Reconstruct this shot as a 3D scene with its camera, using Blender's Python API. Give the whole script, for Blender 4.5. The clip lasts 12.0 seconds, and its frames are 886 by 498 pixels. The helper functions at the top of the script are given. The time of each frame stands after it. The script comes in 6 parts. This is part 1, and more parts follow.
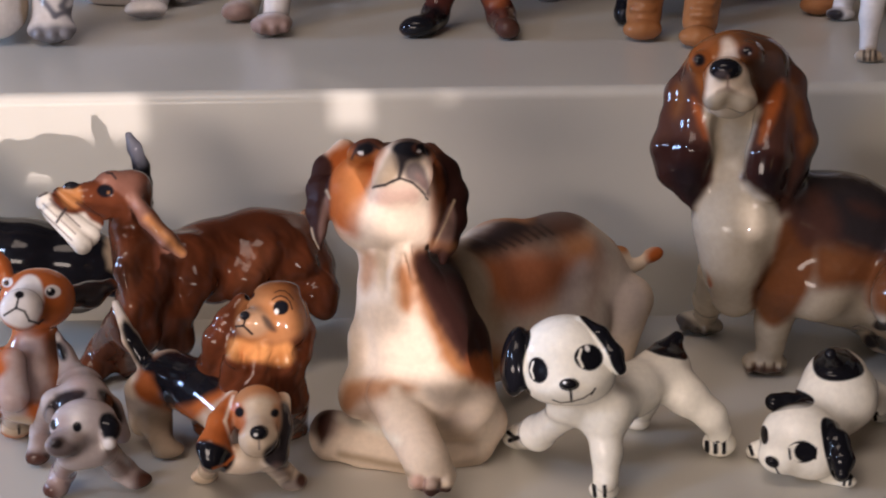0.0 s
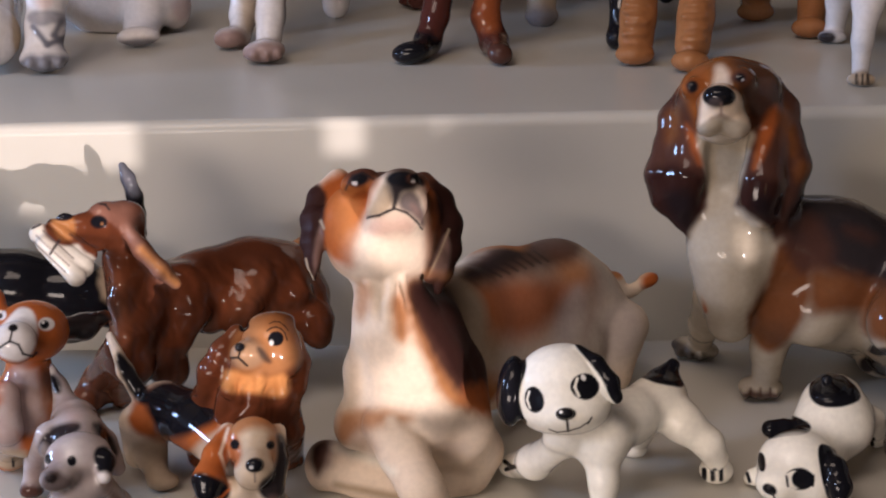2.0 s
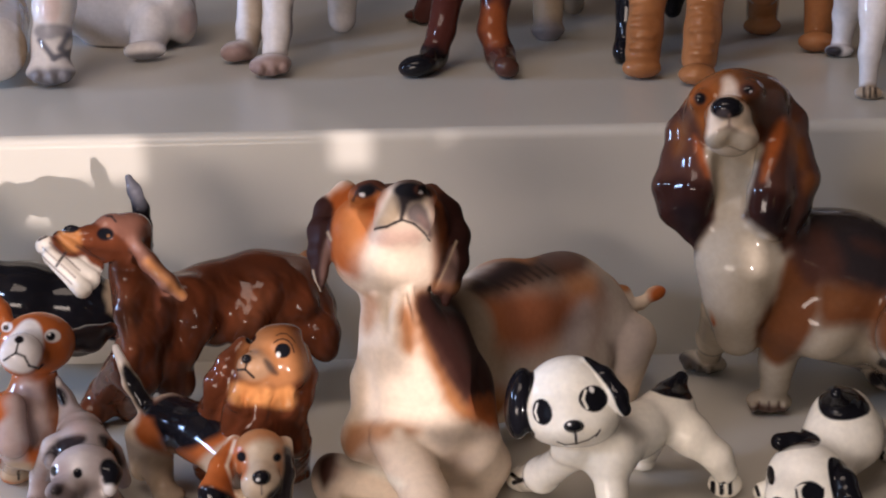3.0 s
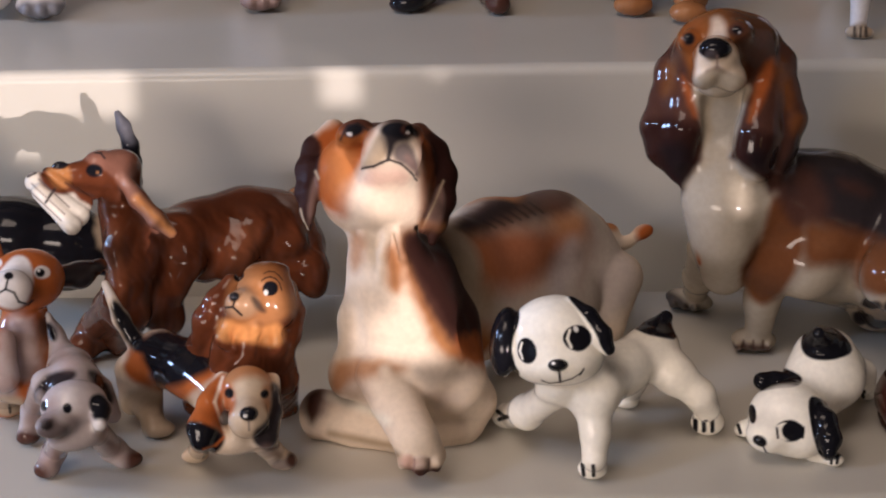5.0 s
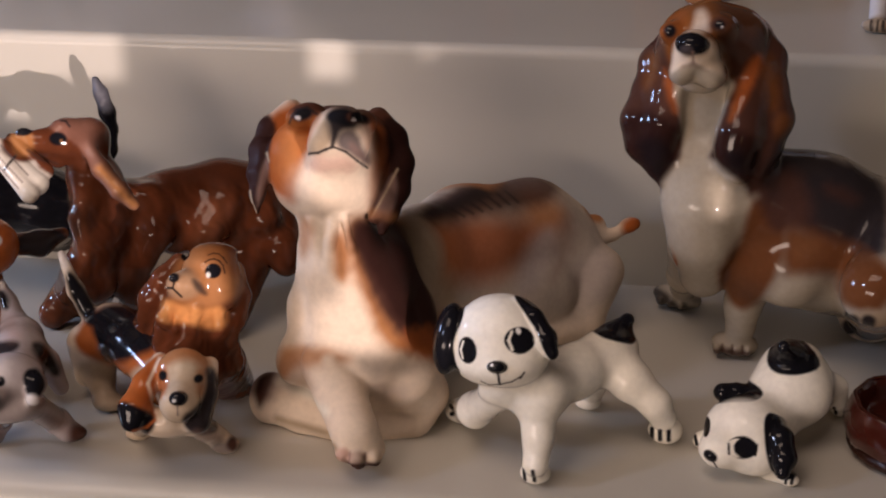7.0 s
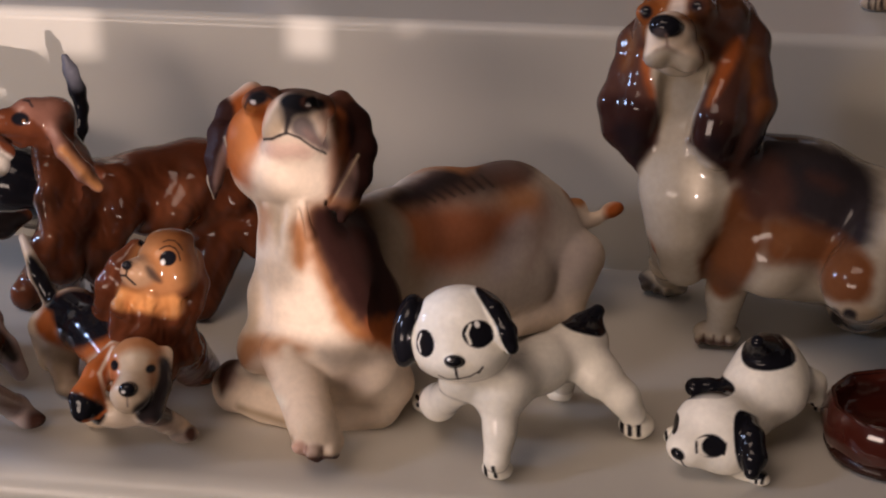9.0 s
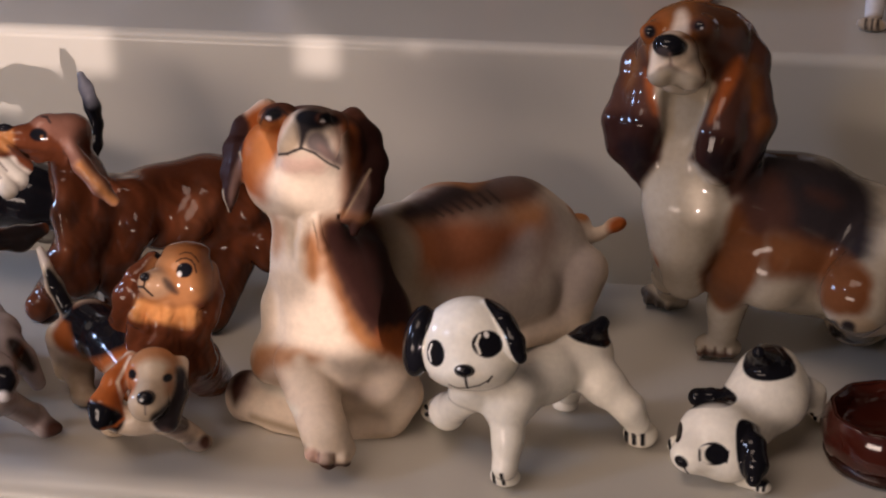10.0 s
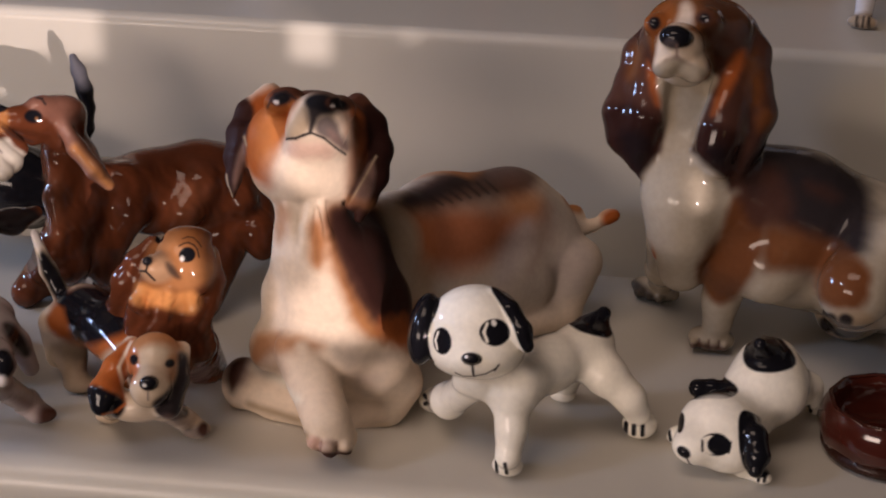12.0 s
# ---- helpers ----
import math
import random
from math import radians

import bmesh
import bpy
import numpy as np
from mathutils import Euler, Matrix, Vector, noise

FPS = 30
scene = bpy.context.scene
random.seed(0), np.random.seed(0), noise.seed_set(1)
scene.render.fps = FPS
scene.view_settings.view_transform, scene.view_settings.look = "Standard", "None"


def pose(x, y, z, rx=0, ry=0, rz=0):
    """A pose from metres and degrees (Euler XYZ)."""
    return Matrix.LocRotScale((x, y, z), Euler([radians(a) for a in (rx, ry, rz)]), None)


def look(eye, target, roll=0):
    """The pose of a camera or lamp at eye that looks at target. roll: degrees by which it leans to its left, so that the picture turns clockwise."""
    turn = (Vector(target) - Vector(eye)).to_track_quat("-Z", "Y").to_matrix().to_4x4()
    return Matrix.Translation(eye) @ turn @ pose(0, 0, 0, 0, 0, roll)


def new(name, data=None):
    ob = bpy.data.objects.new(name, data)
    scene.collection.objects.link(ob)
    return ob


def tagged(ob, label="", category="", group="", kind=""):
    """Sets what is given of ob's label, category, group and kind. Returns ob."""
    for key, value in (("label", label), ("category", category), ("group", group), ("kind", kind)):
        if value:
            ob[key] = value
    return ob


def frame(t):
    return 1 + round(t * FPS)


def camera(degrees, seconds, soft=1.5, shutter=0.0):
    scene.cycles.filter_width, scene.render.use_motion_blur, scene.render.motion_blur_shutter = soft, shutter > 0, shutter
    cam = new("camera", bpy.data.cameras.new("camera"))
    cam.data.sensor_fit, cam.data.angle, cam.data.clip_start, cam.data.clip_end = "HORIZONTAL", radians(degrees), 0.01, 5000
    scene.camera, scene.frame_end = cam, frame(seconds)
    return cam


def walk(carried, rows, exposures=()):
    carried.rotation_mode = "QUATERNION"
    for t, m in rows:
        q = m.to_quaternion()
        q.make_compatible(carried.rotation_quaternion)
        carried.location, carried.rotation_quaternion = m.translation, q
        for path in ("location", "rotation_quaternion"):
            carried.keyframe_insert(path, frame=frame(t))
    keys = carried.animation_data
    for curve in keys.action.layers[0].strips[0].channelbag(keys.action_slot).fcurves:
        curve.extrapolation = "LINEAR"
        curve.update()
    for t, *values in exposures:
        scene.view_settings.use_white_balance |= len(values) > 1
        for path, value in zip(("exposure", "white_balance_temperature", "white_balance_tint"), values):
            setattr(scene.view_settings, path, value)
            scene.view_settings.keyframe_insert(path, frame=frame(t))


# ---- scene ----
cam = camera(34.0, 12.0, soft=2.0)
walk(cam, [
    (0, look((0.0338, -0.5096, 0.2085), (0.0182, -0.0386, 0.0413), -1.20)),
    (0.5, look((0.0343, -0.5068, 0.2100), (0.0213, -0.0350, 0.0450), -1.22)),
    (1, look((0.0341, -0.5070, 0.2107), (0.0212, -0.0345, 0.0478), -1.36)),
    (1.5, look((0.0344, -0.5086, 0.2112), (0.0204, -0.0357, 0.0493), -1.50)),
    (2, look((0.0334, -0.5078, 0.2113), (0.0202, -0.0348, 0.0500), -1.56)),
    (2.5, look((0.0339, -0.5062, 0.2113), (0.0191, -0.0326, 0.0517), -1.74)),
    (2.7, look((0.0322, -0.5071, 0.2089), (0.0178, -0.0321, 0.0536), -1.64)),
    (4.3, look((0.0342, -0.5063, 0.2119), (0.0187, -0.0348, 0.0463), -1.44)),
    (4.5, look((0.0334, -0.5050, 0.2103), (0.0193, -0.0362, 0.0371), -1.22)),
    (5, look((0.0352, -0.5085, 0.2126), (0.0216, -0.0416, 0.0343), -1.20)),
    (5.5, look((0.0369, -0.5111, 0.2151), (0.0260, -0.0453, 0.0337), -1.21)),
    (6, look((0.0457, -0.5084, 0.2200), (0.0313, -0.0460, 0.0305), -1.05)),
    (6.5, look((0.0614, -0.4993, 0.2212), (0.0338, -0.0416, 0.0218), -0.15)),
    (7, look((0.0774, -0.4904, 0.2190), (0.0287, -0.0322, 0.0248), 0.17)),
    (7.2, look((0.0830, -0.4874, 0.2183), (0.0278, -0.0296, 0.0251), 0.63)),
    (8.8, look((0.0982, -0.4718, 0.2209), (0.0338, -0.0219, 0.0124), -0.11)),
    (9, look((0.0987, -0.4735, 0.2214), (0.0349, -0.0227, 0.0147), -0.11)),
    (9.5, look((0.0979, -0.4800, 0.2233), (0.0343, -0.0272, 0.0208), -0.16)),
    (10, look((0.0959, -0.4843, 0.2238), (0.0337, -0.0304, 0.0234), 0.08)),
    (10.5, look((0.0928, -0.4845, 0.2242), (0.0339, -0.0298, 0.0246), 0.55)),
    (11, look((0.0884, -0.4838, 0.2230), (0.0312, -0.0301, 0.0209), 0.92)),
    (11.5, look((0.0851, -0.4824, 0.2200), (0.0316, -0.0290, 0.0161), 1.21)),
    (12, look((0.0782, -0.4860, 0.2202), (0.0362, -0.0300, 0.0196), 1.84)),
], exposures=[(0.0, 0.22, 6000, 23), (5.5, 0.20, 6100, 23), (7.0, -0.08, 6450, 28), (12.0, -0.12, 6450, 28)])

# ---------------------------------------------------------------- light
SUN_WAY = Vector((-0.555, 1.0, -0.10)).normalized()
world = bpy.data.worlds.new("sky")
scene.world = world
world.use_nodes = True
sky = world.node_tree.nodes.new("ShaderNodeTexSky")
sky.sky_type, sky.sun_disc = "NISHITA", False
sky.sun_elevation, sky.sun_rotation = radians(9), radians(146)
world.node_tree.links.new(sky.outputs["Color"], world.node_tree.nodes["Background"].inputs["Color"])
world.node_tree.nodes["Background"].inputs["Strength"].default_value = 0.1

sun = new("sun", bpy.data.lights.new("sun", "SUN"))
sun.data.energy, sun.data.angle, sun.data.color = 3.4, radians(0.5), (1.0, 0.88, 0.74)
sun.rotation_mode = "QUATERNION"
sun.rotation_quaternion = SUN_WAY.to_track_quat("-Z", "Y")

# Unseen fill lamps, added to brighten and tint the shelves from outside the walls.
def fill_lamp(name, width, height, power, colour, at, to):
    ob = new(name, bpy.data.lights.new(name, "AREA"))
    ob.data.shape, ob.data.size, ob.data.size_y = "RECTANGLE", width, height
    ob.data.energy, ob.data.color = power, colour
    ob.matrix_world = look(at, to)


fill_lamp("corner_fill_light", 0.10, 0.10, 2.4, (0.62, 0.80, 1.0), (-0.83, -0.63, 0.56), (0.04, -0.10, 0.04))
fill_lamp("south_fill_light", 0.80, 0.56, 7.6, (1.0, 0.82, 0.60), (-0.30, -0.80, 1.20), (0.05, -0.05, 0.05))
fill_lamp("west_fill_light", 0.16, 0.10, 3.2, (0.46, 0.69, 1.0), (-0.83, 0.0, 0.25), (0.0, -0.02, 0.08))
fill_lamp("low_fill_light", 0.40, 0.14, 2.6, (1.0, 0.84, 0.64), (-0.33, -0.80, 0.15), (0.02, -0.10, 0.05))

# ---------------------------------------------------------------- glaze colours
CREAM, IVORY, SNOW, WHITE = (0.73, 0.60, 0.47), (0.80, 0.73, 0.61), (0.66, 0.63, 0.63), (0.85, 0.83, 0.8)
RUST, TAN, TANL, BROWN = (0.37, 0.098, 0.024), (0.38, 0.165, 0.066), (0.62, 0.27, 0.09), (0.19, 0.066, 0.018)
UMBER, SOOT, BLACK, GREY = (0.07, 0.03, 0.022), (0.025, 0.02, 0.022), (0.008, 0.008, 0.011), (0.12, 0.095, 0.095)
BUFF, MAUVE, PINK, SLATE = (0.42, 0.32, 0.22), (0.24, 0.15, 0.13), (0.55, 0.32, 0.26), (0.15, 0.15, 0.18)
SETTER, SETDARK, PAPER, LILAC = (0.112, 0.032, 0.0135), (0.065, 0.019, 0.009), (0.58, 0.53, 0.46), (0.42, 0.365, 0.36)
EAR, SETLITE = (0.030, 0.012, 0.010), (0.20, 0.068, 0.032)
PEARL, SHELL, DUSK = (0.90, 0.86, 0.76), (0.41, 0.355, 0.31), (0.40, 0.345, 0.27)
CHOC, AMBER, AMBERD = (0.06, 0.018, 0.014), (0.31, 0.13, 0.05), (0.21, 0.078, 0.026)


# ---------------------------------------------------------------- materials
def material(name, rough, coat=0.0):
    m = bpy.data.materials.new(name)
    m.use_nodes = True
    nodes, links = m.node_tree.nodes, m.node_tree.links
    shader = nodes["Principled BSDF"]
    shader.inputs["Roughness"].default_value = rough
    shader.inputs["Coat Weight"].default_value = coat
    shader.inputs["Coat Roughness"].default_value = 0.04
    shader.inputs["Specular IOR Level"].default_value = 0.22
    return m, nodes, links, shader


def noise_node(nodes, links, scale, detail=4.0):
    place = nodes.new("ShaderNodeTexCoord")
    n = nodes.new("ShaderNodeTexNoise")
    n.inputs["Scale"].default_value, n.inputs["Detail"].default_value = scale, detail
    links.new(place.outputs["Object"], n.inputs["Vector"])
    return n


def ramp_node(nodes, links, source, low, high, a=0.3, b=0.7):
    r = nodes.new("ShaderNodeMapRange")
    r.inputs["From Min"].default_value, r.inputs["From Max"].default_value = a, b
    r.inputs["To Min"].default_value, r.inputs["To Max"].default_value = low, high
    links.new(source, r.inputs["Value"])
    return r.outputs["Result"]


def bump_node(nodes, links, shader, source, strength, distance):
    b = nodes.new("ShaderNodeBump")
    b.inputs["Strength"].default_value, b.inputs["Distance"].default_value = strength, distance
    links.new(source, b.inputs["Height"])
    links.new(b.outputs["Normal"], shader.inputs["Normal"])


def glaze_material(name, rough, coat, fine):
    """Painted ceramic: brushed colour that thins and pools, under a clear glaze."""
    m, nodes, links, shader = material(name, rough, coat)
    paint = nodes.new("ShaderNodeAttribute")
    paint.attribute_name = "paint"
    pool = noise_node(nodes, links, 90.0, 5.0)
    streak = noise_node(nodes, links, 520.0, 3.0)
    mix = nodes.new("ShaderNodeMath")
    mix.operation = "MULTIPLY"
    links.new(ramp_node(nodes, links, pool.outputs["Fac"], 0.93, 1.06), mix.inputs[0])
    links.new(ramp_node(nodes, links, streak.outputs["Fac"], 0.95, 1.04), mix.inputs[1])
    scaled = nodes.new("ShaderNodeVectorMath")
    scaled.operation = "SCALE"
    links.new(paint.outputs["Color"], scaled.inputs[0])
    links.new(mix.outputs[0], scaled.inputs["Scale"])
    links.new(scaled.outputs["Vector"], shader.inputs["Base Color"])
    links.new(ramp_node(nodes, links, pool.outputs["Fac"], rough * 0.7, rough * 1.4), shader.inputs["Roughness"])
    ripple = noise_node(nodes, links, 140.0, 2.0)
    bump_node(nodes, links, shader, ripple.outputs["Fac"], fine, 0.0006)
    return m


glazed = glaze_material("glossy_glaze", 0.10, 0.0, 0.05)
satin = glaze_material("satin_glaze", 0.48, 0.0, 0.12)
satin.node_tree.nodes["Principled BSDF"].inputs["Specular IOR Level"].default_value = 0.04


def plain_material(name, colour, rough, scale, spread, bump=0.1, distance=0.0008):
    m, nodes, links, shader = material(name, rough)
    big, small = noise_node(nodes, links, scale, 6.0), noise_node(nodes, links, scale * 18, 4.0)
    mix = nodes.new("ShaderNodeMix")
    mix.data_type = "RGBA"
    mix.inputs["A"].default_value = (*[c * (1 - spread) for c in colour], 1)
    mix.inputs["B"].default_value = (*[min(c * (1 + spread), 1) for c in colour], 1)
    links.new(big.outputs["Fac"], mix.inputs["Factor"])
    links.new(mix.outputs["Result"], shader.inputs["Base Color"])
    links.new(ramp_node(nodes, links, small.outputs["Fac"], rough * 0.75, rough * 1.25), shader.inputs["Roughness"])
    bump_node(nodes, links, shader, small.outputs["Fac"], bump, distance)
    return m


def shelf_material():
    """Old cream gloss paint: faint brush streaks and broad yellowing."""
    m, nodes, links, shader = material("white_shelf_paint", 0.30)
    shader.inputs["Specular IOR Level"].default_value = 0.4
    broad, streak = noise_node(nodes, links, 7.0, 3.0), noise_node(nodes, links, 45.0, 2.0)
    mix = nodes.new("ShaderNodeMix")
    mix.data_type = "RGBA"
    mix.inputs["A"].default_value, mix.inputs["B"].default_value = (0.46, 0.44, 0.385, 1), (0.545, 0.52, 0.465, 1)
    blend = nodes.new("ShaderNodeMath")
    blend.operation = "MULTIPLY_ADD"
    blend.inputs[1].default_value = 0.25
    links.new(streak.outputs["Fac"], blend.inputs[0])
    links.new(ramp_node(nodes, links, broad.outputs["Fac"], 0.1, 0.7), blend.inputs[2])
    links.new(blend.outputs[0], mix.inputs["Factor"])
    links.new(mix.outputs["Result"], shader.inputs["Base Color"])
    return m


shelf_paint = shelf_material()
wall_paint = plain_material("warm_wall_paint", (0.17, 0.135, 0.10), 0.7, 3.0, 0.05)
floor_wood = plain_material("brown_floor", (0.22, 0.14, 0.08), 0.5, 6.0, 0.25)
pot_glaze, _n, _l, _s = material("oxblood_glaze", 0.12, 0.8)
_p = noise_node(_n, _l, 60.0, 5.0)
_m = _n.new("ShaderNodeMix")
_m.data_type = "RGBA"
_m.inputs["A"].default_value, _m.inputs["B"].default_value = (0.028, 0.006, 0.004, 1), (0.075, 0.014, 0.008, 1)
_l.new(_p.outputs["Fac"], _m.inputs["Factor"])
_l.new(_m.outputs["Result"], _s.inputs["Base Color"])

foot_glaze = plain_material("dark_foot_glaze", (0.03, 0.012, 0.008), 0.25, 80.0, 0.3)


# ---------------------------------------------------------------- structure
def link_mesh(name, bm, mat, parent=None, smooth=False):
    bmesh.ops.recalc_face_normals(bm, faces=bm.faces)
    mesh = bpy.data.meshes.new(name)
    bm.to_mesh(mesh)
    bm.free()
    mesh.materials.append(mat)
    if smooth:
        mesh.polygons.foreach_set("use_smooth", np.ones(len(mesh.polygons), bool))
    ob = new(name, mesh)
    ob.parent = parent
    return ob


def box(bm, x0, y0, z0, x1, y1, z1):
    v = [bm.verts.new((x, y, z)) for x in (x0, x1) for y in (y0, y1) for z in (z0, z1)]
    for f in ((0, 1, 3, 2), (4, 6, 7, 5), (0, 4, 5, 1), (2, 3, 7, 6), (0, 2, 6, 4), (1, 5, 7, 3)):
        bm.faces.new([v[i] for i in f])


def rounded_step(name, label, y0, y1, z0, z1, radius, half):
    """A board whose front upper edge is rounded, run along x."""
    turn = [(y0 + radius - radius * math.cos(a), z1 - radius + radius * math.sin(a)) for a in np.linspace(0, math.pi / 2, 10)]
    outline = [(y0, z0), *turn, (y1, z1), (y1, z0)]
    bm = bmesh.new()
    xs = np.linspace(-half, half, 41)
    rows = [[bm.verts.new((x, y, z)) for y, z in outline] for x in xs]
    for a, b in zip(rows, rows[1:]):
        for i in range(len(outline)):
            j = (i + 1) % len(outline)
            bm.faces.new((a[i], a[j], b[j], b[i]))
    bm.faces.new(rows[0])
    bm.faces.new(rows[-1])
    ob = link_mesh(name, bm, shelf_paint)
    for p in ob.data.polygons:
        p.use_smooth = len(p.vertices) == 4
    ob.data.set_sharp_from_angle(angle=radians(40))
    return tagged(ob, label, "shelf", "", "structure")


rounded_step("lower_shelf", "cream-white painted shelf board with a rounded front edge", -0.156, 0.0, -0.02, 0.0, 0.009, 0.75)
rounded_step("upper_shelf", "cream-white painted raised step behind the lower shelf", 0.0, 0.36, -0.02, 0.0885, 0.0045, 0.75)


def slab(name, label, category, mat, *blocks):
    bm = bmesh.new()
    for b in blocks:
        box(bm, *b)
    return tagged(link_mesh(name, bm, mat), label, category, "", "structure")


slab("wall_north", "plain warm taupe wall behind the shelves", "wall", wall_paint, (-0.78, 0.36, -1.0, 1.6, 0.46, 2.4))
# Both openings are invented, to let the west and corner fill lamps through.
slab("wall_west", "plain warm taupe unseen side wall with two openings added for fill lamps", "wall", wall_paint,
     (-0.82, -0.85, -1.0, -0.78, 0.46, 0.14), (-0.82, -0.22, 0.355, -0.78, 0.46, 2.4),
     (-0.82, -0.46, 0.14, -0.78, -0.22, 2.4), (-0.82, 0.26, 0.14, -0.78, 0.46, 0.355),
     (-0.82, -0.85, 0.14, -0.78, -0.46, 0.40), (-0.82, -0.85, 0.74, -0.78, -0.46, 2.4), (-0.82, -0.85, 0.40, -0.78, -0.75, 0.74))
slab("wall_east", "plain warm taupe side wall", "wall", wall_paint, (1.6, -0.85, -1.0, 1.7, 0.46, 2.4))
# The low second block is unseen, added to shade the back of the shelves.
slab("ceiling", "plain unseen ceiling with a low block added to shade the upper shelf", "ceiling", wall_paint,
     (-0.82, -0.85, 2.4, 1.7, 0.10, 2.5), (-0.78, 0.10, 0.62, 1.6, 0.36, 2.5))
slab("floor", "brown wooden floor", "floor", floor_wood, (-0.82, -0.85, -1.1, 1.7, 0.46, -1.0))
# Added unseen wall: small holes shape the sun patches, large ones pass fill lamps.
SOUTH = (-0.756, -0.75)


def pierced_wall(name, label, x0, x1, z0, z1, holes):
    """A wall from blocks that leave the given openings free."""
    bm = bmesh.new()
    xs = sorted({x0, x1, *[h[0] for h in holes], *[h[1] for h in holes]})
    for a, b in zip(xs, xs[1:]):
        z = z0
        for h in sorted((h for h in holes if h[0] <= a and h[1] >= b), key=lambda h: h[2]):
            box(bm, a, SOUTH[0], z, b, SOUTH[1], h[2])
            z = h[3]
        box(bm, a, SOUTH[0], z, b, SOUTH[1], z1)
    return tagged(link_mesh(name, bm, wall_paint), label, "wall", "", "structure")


pierced_wall("wall_south_sun_mask", "plain warm taupe unseen wall with holes that shape the sunlight and admit fill lamps", -0.78, 1.6, -1.0, 2.4,
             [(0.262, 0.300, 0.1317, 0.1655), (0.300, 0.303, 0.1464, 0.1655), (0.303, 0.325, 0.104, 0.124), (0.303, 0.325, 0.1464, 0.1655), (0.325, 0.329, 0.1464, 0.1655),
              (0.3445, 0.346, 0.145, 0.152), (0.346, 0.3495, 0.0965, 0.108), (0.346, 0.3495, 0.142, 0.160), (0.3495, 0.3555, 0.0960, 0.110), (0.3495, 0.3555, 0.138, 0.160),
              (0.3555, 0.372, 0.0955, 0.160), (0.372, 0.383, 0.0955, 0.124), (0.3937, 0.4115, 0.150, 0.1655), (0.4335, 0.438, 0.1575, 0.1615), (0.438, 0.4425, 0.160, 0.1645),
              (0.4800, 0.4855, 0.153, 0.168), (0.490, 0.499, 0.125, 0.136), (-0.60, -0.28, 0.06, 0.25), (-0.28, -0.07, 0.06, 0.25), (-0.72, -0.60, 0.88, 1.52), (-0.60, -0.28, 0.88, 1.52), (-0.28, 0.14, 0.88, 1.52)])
slab("shelf_support", "white painted cupboard front below the shelf", "cupboard", shelf_paint, (-0.75, -0.14, -1.0, 0.75, 0.36, -0.02))
# Unseen end panel, added; kept far out to limit light bounced onto the riser.
slab("east_panel", "cream-white painted unseen end panel, added to close the shelves", "shelf", shelf_paint, (0.72, -0.16, 0.0, 0.74, 0.0, 0.40), (0.72, 0.0, 0.0885, 0.74, 0.36, 0.40))


# ---------------------------------------------------------------- clay figures
def outline_gap(outline, u, v):
    """Distance of points to a closed outline with rounded corners, negative inside."""
    p = np.array(outline, float)
    for _ in range(2):
        q = np.roll(p, -1, 0)
        p = np.stack([0.75 * p + 0.25 * q, 0.25 * p + 0.75 * q], 1).reshape(-1, 2)
    gap, inside = np.full(len(u), 1e9), np.zeros(len(u), bool)
    for (a, b), (c, d) in zip(p, np.roll(p, -1, 0)):
        s = np.clip(((u - a) * (c - a) + (v - b) * (d - b)) / max((c - a) ** 2 + (d - b) ** 2, 1e-9), 0, 1)
        gap = np.minimum(gap, np.hypot(u - a - s * (c - a), v - b - s * (d - b)))
        if d != b:
            inside ^= ((b > v) != (d > v)) & (u < a + (v - b) * (c - a) / (d - b))
    return np.where(inside, -gap, gap)


